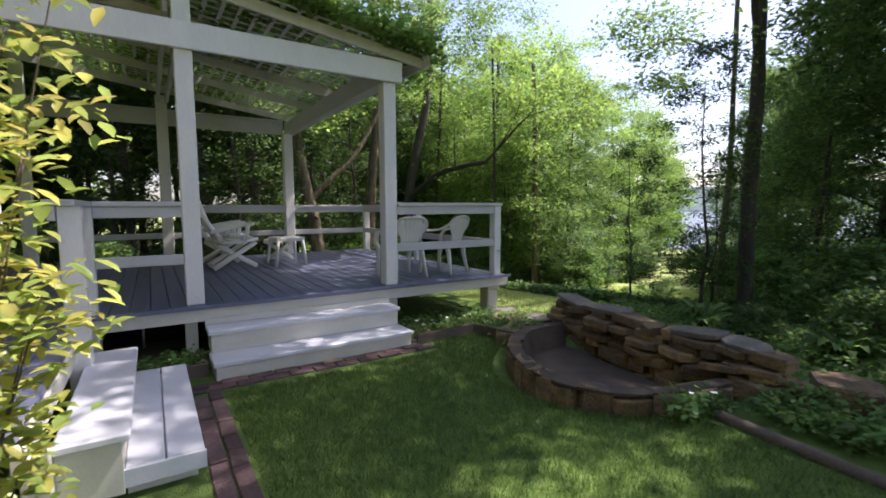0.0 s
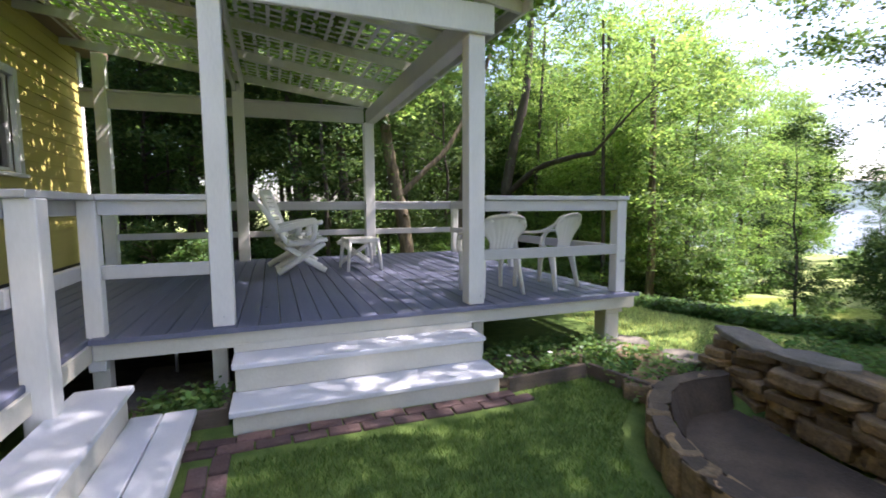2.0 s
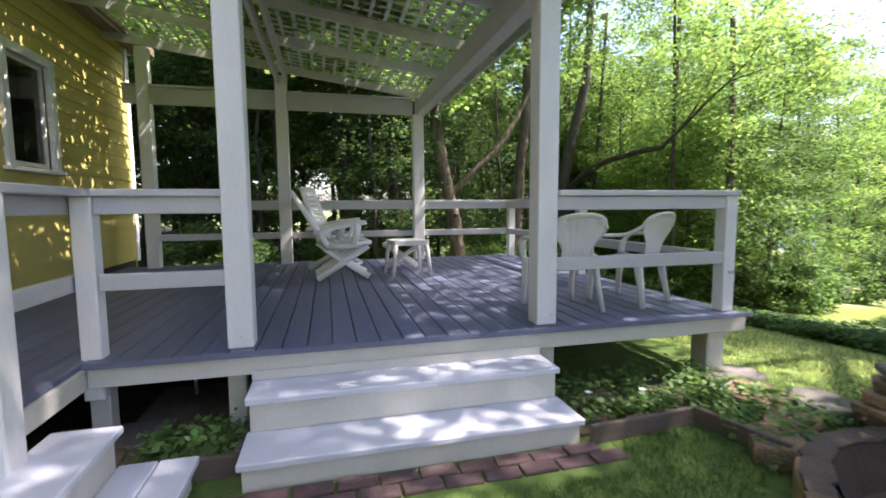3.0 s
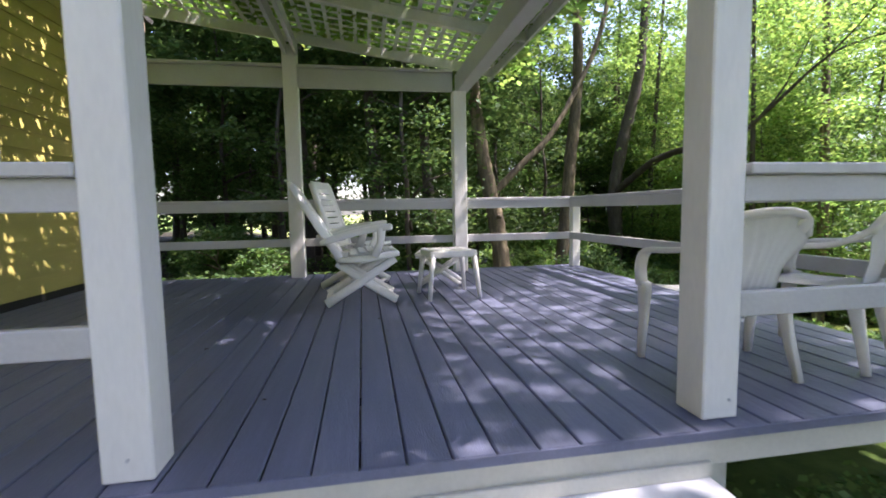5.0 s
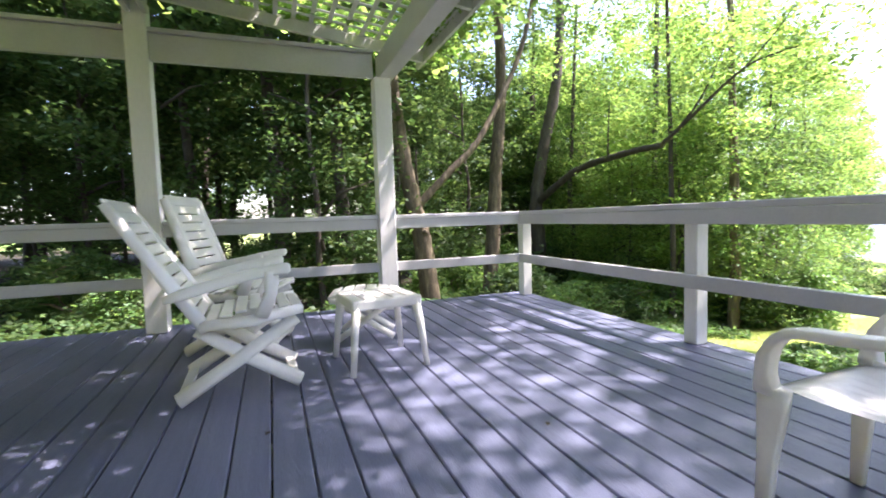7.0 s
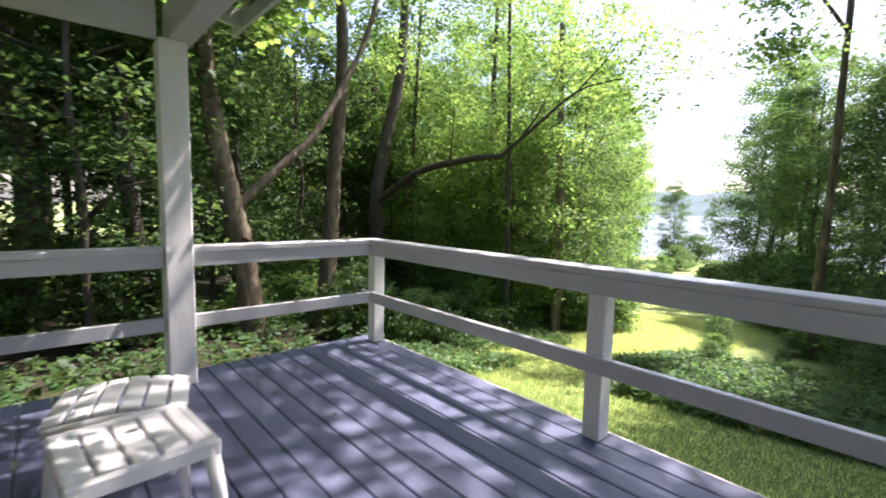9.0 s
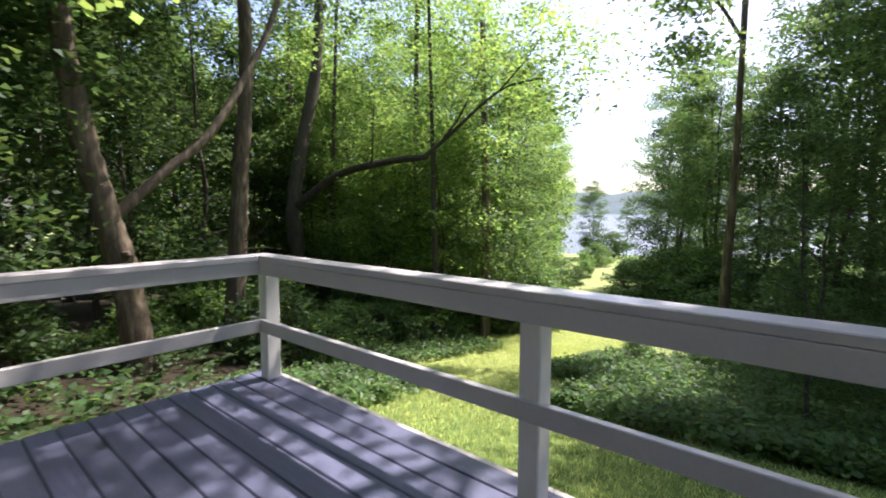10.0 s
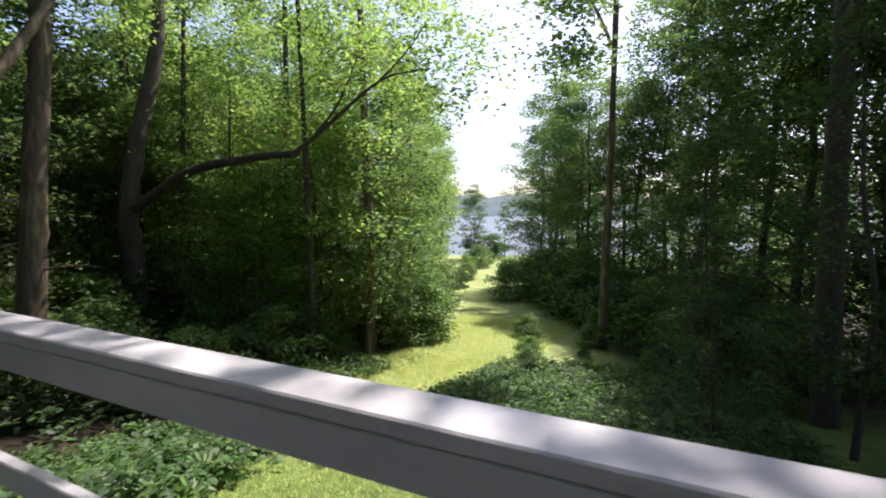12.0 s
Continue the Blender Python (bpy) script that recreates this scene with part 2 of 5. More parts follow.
def bar(p, q, w, h, bm=None, up=(0, 0, 1)):
    """A board from p to q, w across and h along up."""
    bm = bm or bmesh.new()
    p, q = Vector(p), Vector(q)
    d = (q - p).normalized()
    s = d.cross(Vector(up)).normalized()
    u = s.cross(d)
    vs = [bm.verts.new(e + s * a * w / 2 + u * b * h / 2) for e in (p, q) for a, b in ((-1, -1), (1, -1), (1, 1), (-1, 1))]
    for f in ((3, 2, 1, 0), (4, 5, 6, 7), (0, 1, 5, 4), (1, 2, 6, 5), (2, 3, 7, 6), (3, 0, 4, 7)):
        bm.faces.new([vs[i] for i in f])
    return bm


def tube(points, radii, n=8, bm=None, flat=1.0):
    """A round limb along points, with a radius at each."""
    bm = bm or bmesh.new()
    points = [Vector(p) for p in points]
    rings, side = [], None
    for i, p in enumerate(points):
        d = (points[min(i + 1, len(points) - 1)] - points[max(i - 1, 0)]).normalized()
        if side is None:
            side = d.orthogonal().normalized()
        side = (side - d * side.dot(d)).normalized()
        o = d.cross(side)
        rings.append([bm.verts.new(p + (side * math.cos(a) + o * math.sin(a) * flat) * radii[i]) for a in (2 * math.pi * k / n for k in range(n))])
    for a, b in zip(rings, rings[1:]):
        for k in range(n):
            bm.faces.new((a[k], a[(k + 1) % n], b[(k + 1) % n], b[k]))
    bm.faces.new(rings[0][::-1])
    bm.faces.new(rings[-1])
    return bm


def smooth_path(points, steps=5):
    """Points along a smooth curve through the given ones."""
    p = [Vector(q) for q in points]
    p = [p[0] * 2 - p[1], *p, p[-1] * 2 - p[-2]]
    out = []
    for i in range(1, len(p) - 2):
        for k in range(steps):
            t = k / steps
            a, b, c, d = p[i - 1:i + 3]
            out.append(0.5 * (2 * b + (c - a) * t + (2 * a - 5 * b + 4 * c - d) * t * t + (3 * b - a - 3 * c + d) * t ** 3))
    return out + [p[-2]]


def mesh_np(name, verts, faces, mat):
    me = bpy.data.meshes.new(name)
    me.vertices.add(len(verts))
    me.vertices.foreach_set("co", np.asarray(verts, np.float32).ravel())
    k = faces.shape[1]
    me.loops.add(faces.size)
    me.loops.foreach_set("vertex_index", faces.ravel().astype(np.int32))
    me.polygons.add(len(faces))
    me.polygons.foreach_set("loop_start", np.arange(0, faces.size, k, dtype=np.int32))
    me.update(calc_edges=True)
    me.materials.append(mat)
    return me


def leaves_mesh(name, at, size, mat, rng, tilt=0.6, width=0.55, droop=0.25, up=None, small=False):
    """A leaf at each place: a folded kite of two faces, lying roughly flat with a random lean; small leaves are one pointed face."""
    n = len(at)
    az = rng.uniform(0, 2 * np.pi, n)
    nrm = np.stack([rng.normal(0, tilt, n), rng.normal(0, tilt, n), np.ones(n)], 1)
    if up is not None:
        nrm += up
    nrm /= np.linalg.norm(nrm, axis=1)[:, None]
    d = np.stack([np.cos(az), np.sin(az), np.full(n, -droop)], 1)
    d -= nrm * (d * nrm).sum(1)[:, None]
    d /= np.linalg.norm(d, axis=1)[:, None]
    s = np.cross(nrm, d)
    ln = (size * rng.uniform(0.65, 1.3, n))[:, None]
    if small:
        v = np.stack([at - s * ln * width / 2, at + s * ln * width / 2, at + d * ln], 1).reshape(-1, 3)
        return mesh_np(name, v, np.arange(n)[:, None] * 3 + [0, 1, 2], mat)
    mid = at + d * ln * 0.45
    v = np.stack([at, mid + s * ln * width / 2 - nrm * ln * 0.07, at + d * ln - nrm * ln * 0.08, mid - s * ln * width / 2 - nrm * ln * 0.07], 1).reshape(-1, 3)
    base = np.arange(n)[:, None] * 4
    f = np.concatenate([base + [0, 1, 2], base + [0, 2, 3]], 0)
    return mesh_np(name, v, f, mat)


def clumps(rng, centres, each, spread, flat=0.45):
    c = np.repeat(np.asarray(centres, float), each, axis=0)
    r = rng.normal(0, 1, c.shape)
    r[:, 2] *= flat
    return c + r * spread


def ground_z(x, y):
    s = (x - 5.2) * 0.94 + (y - 7.5) * 0.34
    s = np.maximum(s, 0)
    z = 0.2 - 3.6 * (1 - np.exp(-s * s / (s + 1.2) / 16)) - 0.012 * np.minimum(s, 90) - 3.0 * np.clip((s - 58) / 50, 0, 1) - 0.3 * np.exp(-(((x - 4.4) ** 2 + (y - 4.05) ** 2) / 0.64) ** 2)
    z = z - 0.25 * np.clip((y - 10.2) / 3.0, 0, 1) * np.clip((16 - x) / 8, 0, 1)
    z = z + 0.05 * np.sin(x * 0.5 + 1) * np.sin(y * 0.43) * np.clip((np.hypot(x - 2.5, y - 5) - 5) / 6, 0, 1)
    return np.maximum(z, -9.5)


def gz(x, y):
    return float(ground_z(np.float64(x), np.float64(y)))


# ---- ground ----
def build_ground():
    xs = np.concatenate([-np.geomspace(900, 12, 16), np.arange(-10, 1, 0.5), np.arange(1, 7, 0.2), np.arange(7, 30.01, 0.5), np.geomspace(32, 1500, 40)])
    ys = np.concatenate([-np.geomspace(900, 12, 16), np.arange(-10, 0, 0.5), np.arange(0, 7, 0.2), np.arange(7, 30.01, 0.5), np.geomspace(32, 1200, 36)])
    X, Y = np.meshgrid(xs, ys)
    v = np.stack([X, Y, ground_z(X, Y)], 2).reshape(-1, 3)
    nx = len(xs)
    i, j = np.meshgrid(np.arange(nx - 1), np.arange(len(ys) - 1))
    a = (j * nx + i).ravel()
    me = mesh_np("ground", v, np.stack([a, a + 1, a + nx + 1, a + nx], 1), ground_mat)
    along = (X - 4) * 0.93 + (Y - 8) * 0.37
    across = (Y - 8) * 0.93 - (X - 4) * 0.37
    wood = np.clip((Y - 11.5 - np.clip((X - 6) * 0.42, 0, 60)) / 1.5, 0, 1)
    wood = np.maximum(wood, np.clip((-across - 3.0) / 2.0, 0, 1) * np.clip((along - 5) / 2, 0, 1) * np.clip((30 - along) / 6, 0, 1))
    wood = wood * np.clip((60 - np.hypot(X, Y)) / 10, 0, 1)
    # the same darkened litter colour under the deck
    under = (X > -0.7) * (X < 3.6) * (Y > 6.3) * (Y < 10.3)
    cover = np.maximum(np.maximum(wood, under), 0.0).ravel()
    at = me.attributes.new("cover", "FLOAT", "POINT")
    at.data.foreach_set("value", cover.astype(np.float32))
    # where the grass takes the paler, sunlit tone
    dry_sunlit = np.clip((along - 3.5) / 4, 0, 1) * np.clip((across + 4.5) / 2, 0, 1)
    at = me.attributes.new("dry_sunlit", "FLOAT", "POINT")
    at.data.foreach_set("value", dry_sunlit.ravel().astype(np.float32))
    me.shade_smooth()
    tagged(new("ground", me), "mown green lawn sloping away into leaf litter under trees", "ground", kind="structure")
    me = mesh_np("water", [(60, -700, -5.6), (1500, -700, -5.6), (1500, 900, -5.6), (60, 900, -5.6)], np.array([[0, 1, 2, 3]]), water)
    tagged(new("water", me), "bright open lake beyond the meadow", "lake", kind="structure")
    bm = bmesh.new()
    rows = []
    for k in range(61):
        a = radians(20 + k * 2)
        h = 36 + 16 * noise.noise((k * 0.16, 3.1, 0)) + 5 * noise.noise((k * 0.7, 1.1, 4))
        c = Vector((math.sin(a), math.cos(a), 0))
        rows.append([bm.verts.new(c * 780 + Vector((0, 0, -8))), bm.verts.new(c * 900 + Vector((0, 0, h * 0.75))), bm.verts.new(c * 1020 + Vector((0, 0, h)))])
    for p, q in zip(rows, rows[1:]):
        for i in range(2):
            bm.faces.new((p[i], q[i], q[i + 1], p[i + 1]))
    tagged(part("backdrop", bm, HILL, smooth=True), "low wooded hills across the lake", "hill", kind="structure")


build_ground()

# ---- deck ----
DZ = 0.73
EDGE_X, FRONT, BACK, WALL_X, WING_X, WING_Y = 5.055, 6.0, 10.5, -0.80, 0.69, 3.7
RAIL_TOP = 1.65


def board_mesh(length):
    w, h, c = 0.1375, 0.036, 0.005
    pts = ((0, 0), (w, 0), (w, h - c), (w - c, h), (c, h), (0, h - c))
    bm = bmesh.new()
    a = [bm.verts.new((x, 0, z)) for x, z in pts]
    b = [bm.verts.new((x, length, z)) for x, z in pts]
    bm.faces.new(a)
    bm.faces.new(b[::-1])
    for i in range(6):
        bm.faces.new((a[i], b[i], b[(i + 1) % 6], a[(i + 1) % 6]))
    bmesh.ops.recalc_face_normals(bm, faces=bm.faces[:])
    me = bpy.data.meshes.new("board")
    bm.to_mesh(me)
    bm.free()
    me.materials.append(BOARD)
    return me


def build_deck():
    deck = thing("deck", "raised timber deck with slate-blue stained boards and cream fascia", "deck", kind="structure")
    part("fascia", bx(WING_X - 0.03, FRONT + 0.03, 0.58, EDGE_X - 0.02, FRONT + 0.07, DZ - 0.038), CREAM, deck, "cream painted front fascia board", 0.003)
    part("fascia", bx(EDGE_X - 0.06, FRONT + 0.072, 0.56, EDGE_X - 0.02, BACK - 0.02, DZ - 0.038), CREAM, deck, "cream painted side fascia board", 0.003)
    part("fascia", bx(WALL_X + 0.05, BACK - 0.06, 0.56, EDGE_X - 0.062, BACK - 0.02, DZ - 0.038), CREAM, deck, "", 0.003)
    part("fascia", bx(WING_X - 0.07, WING_Y + 0.05, 0.58, WING_X - 0.032, FRONT + 0.028, DZ - 0.038), CREAM, deck, "", 0.003)
    part("edge_board", bx(WING_X - 0.004, FRONT - 0.008, DZ - 0.036, EDGE_X + 0.006, FRONT + 0.0, DZ - 0.003), BOARD, deck)
    for k in range(9):
        y = FRONT + 0.5 + k * 0.45
        part("joist", bx(WALL_X + 0.06, y, 0.56, EDGE_X - 0.064, y + 0.04, DZ - 0.038), CREAM, deck)
    # legs and the masonry pier at the corner
    for x, y, w in ((1.33, 6.12, 0.10), (3.36, 6.12, 0.10), (0.62, 6.12, 0.1), (0.60, 3.95, 0.1), (1.3, 8.2, 0.1), (3.3, 8.2, 0.1), (1.3, 10.3, 0.1), (3.3, 10.3, 0.1)):
        part("leg", bx(x, y, 0.08, x + w, y + w, 0.56), CREAM, deck, "cream painted timber leg", 0.004)
    pier = part("pier", bx(4.78, 6.12, 0.10, 4.94, 6.30, 0.515), CREAM, deck, "rendered square corner pier", 0.012)
    part("pier_cap", bx(4.76, 6.10, 0.517, 4.96, 6.32, 0.558), CREAM, pier, "", 0.006)
    part("pier", bx(4.66, 10.0, -0.2, 4.93, 10.27, 0.56), CREAM, deck, "rendered square corner pier", 0.012)
    for x, y in ((1.425, 6.058), (3.40, 6.058)):
        part("screw", tube([(x, y + 0.004, 0.80), (x, y - 0.003, 0.80)], [0.006, 0.006], 8), METAL, deck, "small screw head at the post foot")
    part("stake", tube([(1.0, 6.72, 0.1), (1.0, 6.70, 0.56)], [0.013, 0.013], 8), METAL, deck, "thin metal stake under the deck", smooth=True)
    part("footing", bx(0.35, 6.0, 0.12, 1.0, 6.35, 0.24), FLAG, deck, "rough concrete footing", 0.02)
    return deck


deck = build_deck()


def railing(name, label):
    return thing(name, label, "railing", kind="structure")


def post(parent, x, y, w, z0, z1, d=None, mat=None):
    d = d or w
    return part("post", bx(x, y, z0, x + w, y + d, z1), mat or WHITE, parent, "", 0.006)


CAP0, R0, L0, L1 = 1.61, 1.515, 1.10, 1.19


def rails_x(parent, x0, x1, y, cap=(0.0, 0.14)):
    part("top_cap", bx(x0, y + cap[0], CAP0, x1, y + cap[1], RAIL_TOP), RAIL, parent, "", 0.005)
    part("top_rail", bx(x0, y + 0.03, R0, x1, y + 0.07, CAP0 - 0.001), RAIL, parent, "", 0.004)
    part("lower_rail", bx(x0, y + 0.03, L0, x1, y + 0.07, L1), RAIL, parent, "", 0.004)


def rails_y(parent, y0, y1, x, cap=(0.0, 0.14), face=0.03):
    part("top_cap", bx(x + cap[0], y0, CAP0, x + cap[1], y1, RAIL_TOP), RAIL, parent, "", 0.005)
    part("top_rail", bx(x + face, y0, R0, x + face + 0.04, y1, CAP0 - 0.001), RAIL, parent, "", 0.004)
    part("lower_rail", bx(x + face, y0, L0, x + face + 0.04, y1, L1), RAIL, parent, "", 0.004)


def build_railings():
    r = railing("railing_front_house_side", "white painted two-board deck railing beside the steps")
    post(r, 0.62, 6.06, 0.10, 0.5, CAP0 - 0.001)
    rails_x(r, 0.723, 1.349, 6.05)
    r = railing("railing_wing", "white painted railing with a square newel at the side steps")
    post(r, 0.615, 5.24, 0.125, 0.4, CAP0 - 0.001, 0.125)
    part("top_cap", bx(0.55, 5.2, CAP0, 0.72, 6.188, RAIL_TOP), RAIL, r, "", 0.005)
    part("top_rail", bx(0.572, 5.2, R0, 0.612, 6.188, CAP0 - 0.001), RAIL, r, "", 0.004)
    part("lower_rail", bx(0.572, 5.2, L0, 0.612, 6.188, L1), RAIL, r, "", 0.004)
    r = railing("railing_front_lake_side", "grey-white painted railing beside the armchairs")
    post(r, 4.83, 6.055, 0.105, DZ + 0.001, CAP0 - 0.001)
    rails_x(r, 3.443, 4.95, 6.04)
    part("bracket", bx(4.87, 6.045, 1.02, 4.92, 6.054, 1.045), METAL, r, "small white metal bracket")
    r = railing("railing_lake_side", "grey-white painted railing looking out to the lake")
    post(r, 4.80, 8.06, 0.10, DZ + 0.001, R0 + 0.001)
    post(r, 4.825, 10.25, 0.105, DZ + 0.001, CAP0 - 0.001)
    rails_y(r, 6.182, 10.40, 4.777, (0.0, 0.14), 0.0)
    r = railing("railing_back", "grey-white painted railing before the dark woods")
    for x0, x1 in ((-0.298, 1.268), (1.432, 3.238), (3.402, 4.788)):
        part("top_cap", bx(x0, 10.24, CAP0, x1, 10.39, RAIL_TOP), RAIL, r, "", 0.005)
        part("top_rail", bx(x0, 10.25, R0, x1, 10.29, CAP0 - 0.001), RAIL, r, "", 0.004)
        part("lower_rail", bx(x0, 10.25, L0, x1, 10.29, L1), RAIL, r, "", 0.004)


build_railings()


# ---- pergola ----
def roof_z(x):
    return 3.20 + (3.42 - x) * 0.135


def build_pergola():
    p = thing("pergola", "white timber pergola with a sloping lattice roof on square posts", "pergola", kind="structure")
    post(p, 1.35, 6.06, 0.143, DZ + 0.001, 3.40)
    post(p, 3.295, 6.06, 0.145, DZ + 0.001, 2.939)
    post(p, 1.27, 10.20, 0.16, DZ + 0.001, 3.40)
    post(p, 3.24, 10.20, 0.16, DZ + 0.001, 2.939)
    post(p, -0.45, 10.20, 0.15, DZ + 0.001, 3.66)
    part("front_beam", bx(-0.6, 6.015, 2.94, 3.50, 6.057, 3.165), WHITE, p, "broad front beam", 0.005)
    for x0, x1 in ((-0.62, -0.452), (-0.298, 1.268), (1.432, 3.238)):
        part("back_beam", bx(x0, 10.225, 2.93, x1, 10.267, 3.15), RAIL, p, "broad back beam", 0.005)
        part("beam_cap", bx(x0, 10.195, 3.152, x1, 10.35, 3.185), RAIL, p, "", 0.004)
    part("side_beam", bx(3.295, 6.06, 2.94, 3.44, 10.36, 3.165), RAIL, p, "broad side beam", 0.006)
    for x in (1.29, 1.41):
        part("ridge_beam", bx(x, 6.21, 3.28, x + 0.04, 10.195, 3.415), RAIL, p, "", 0.004)
    for y in (6.03, 7.0, 8.05, 9.1, 10.28):
        part("rafter", bar((-0.8, y, roof_z(-0.8) + 0.03), (3.75, y, roof_z(3.75) + 0.03), 0.04, 0.10), LATTICE, p)
    part("roof_edge", bar((3.77, 5.9, roof_z(3.77) + 0.045), (3.77, 10.5, roof_z(3.77) + 0.045), 0.03, 0.12), LATTICE, p)
    lattice = thing("lattice_roof", "weathered white lattice panels under a tangle of vines", "lattice", kind="structure")
    n = 0
    x = -0.75
    me = None
    while x < 3.76:
        m = pose(x, 5.92, roof_z(x) + 0.087)
        if me is None:
            ob = part("lattice_strip", bx(-0.019, 0, 0, 0.019, 4.6, 0.008), LATTICE, lattice, m=m)
            me = ob.data
        else:
            same_mesh("lattice_strip", me, lattice, m)
        x += 0.15
    me = None
    y = 5.95
    a = math.atan(0.135)
    while y < 10.5:
        m = Matrix.Translation((-0.8, y, roof_z(-0.8) + 0.096)) @ Matrix.Rotation(a, 4, "Y")
        if me is None:
            ob = part("cross_strip", bx(0, -0.019, 0, 4.6, 0.019, 0.008), LATTICE, lattice, m=m)
            me = ob.data
        else:
            same_mesh("cross_strip", me, lattice, m)
        y += 0.15
    # vine over the lattice
    rng = np.random.default_rng(5)
    c = np.stack([rng.uniform(1.0, 3.75, 330), rng.uniform(5.9, 10.5, 330), np.zeros(330)], 1)
    extra = np.stack([rng.uniform(1.0, 2.7, 460), rng.uniform(5.9, 10.5, 460), np.zeros(460)], 1)
    c = np.concatenate([c, extra])
    edge = np.stack([rng.normal(3.72, 0.14, 150), rng.uniform(5.85, 10.5, 150), rng.uniform(-0.12, 0.08, 150)], 1)
    front = np.stack([rng.uniform(1.8, 3.8, 70), rng.normal(5.95, 0.1, 70), np.zeros(70)], 1)
    c = np.concatenate([c, front])
    c[:, 2] = roof_z(c[:, 0]) + 0.2
    edge[:, 2] += roof_z(edge[:, 0]) + 0.15
    at = clumps(rng, np.concatenate([c, edge]), 24, 0.13, 0.5)
    house_side = np.stack([rng.uniform(-0.8, 1.25, 11500), rng.uniform(5.88, 10.55, 11500), rng.uniform(0.12, 0.3, 11500)], 1)
    house_side[:, 2] += roof_z(house_side[:, 0])
    at = np.concatenate([at, house_side])
    at[:, 2] = np.maximum(at[:, 2], roof_z(at[:, 0]) + 0.11 - 0.4 * (at[:, 0] > 3.8))
    vine = thing("climbing_vine", "leafy green vine spread over the lattice roof", "vine", kind="stuff")
    same_mesh("foliage", leaves_mesh("vine_leaves", at, 0.082, LEAF_SUNLIT, rng, 0.5, 0.8), vine)
    bm = bmesh.new()
    for k in range(9):
        x, y = rng.uniform(-0.3, 3.4), rng.uniform(6.2, 7.0)
        pts = [(x, y, roof_z(x) + 0.13)]
        for _ in range(7):
            x, y = min(3.7, x + rng.uniform(-0.3, 0.35)), y + rng.uniform(0.2, 0.6)
            pts.append((x, min(y, 10.45), roof_z(x) + rng.uniform(0.12, 0.2)))
        tube(pts, [0.012 - 0.001 * i for i in range(8)], 5, bm)
    part("stem", bm, BARK, vine)


build_pergola()


# ---- steps ----
def build_steps():
    s = thing("front_steps", "two broad pale grey painted steps up to the deck", "steps", kind="structure")
    part("riser", bx(1.50, 5.475, 0.12, 3.28, 5.99, 0.312), CREAM, s, "cream painted lower riser box", 0.003)
    part("tread", bx(1.48, 5.45, 0.314, 3.30, 5.79, 0.351), TREAD, s, "worn pale grey lower tread", 0.006)
    part("riser", bx(1.50, 5.765, 0.353, 3.28, 6.028, 0.507), CREAM, s, "cream painted upper riser box", 0.003)
    part("tread", bx(1.48, 5.74, 0.509, 3.30, 6.028, 0.546), TREAD, s, "worn pale grey upper tread", 0.006)
    part("riser", bx(1.48, 6.010, 0.548, 3.30, 6.028, 0.604), CREAM, s, "cream painted top ledge", 0.003)
    s = thing("side_steps", "pale blue-grey painted steps down from the deck wing", "steps", kind="structure")
    y0, y1 = 4.0, 5.6
    part("riser", bx(0.70, y0 + 0.03, 0.24, 0.95, y1 - 0.02, 0.505), CREAM, s, "cream painted side panel", 0.003)
    part("tread", bx(0.695, y0, 0.507, 0.985, y1, 0.545), TREAD, s, "pale grey upper tread", 0.006)
    part("riser", bx(0.955, y0 + 0.1, 0.1, 1.26, y1 - 0.02, 0.312), CREAM, s, "cream painted lower box", 0.003)
    part("tread_board", bx(0.953, y0 + 0.06, 0.314, 1.118, y1, 0.352), TREAD, s, "", 0.005)
    part("tread_board", bx(1.126, y0 + 0.06, 0.314, 1.295, y1, 0.352), TREAD, s, "", 0.005)
    part("nosing", bx(0.93, y0 + 0.035, 0.26, 1.30, y0 + 0.058, 0.353), TREAD, s, "", 0.003)


build_steps()


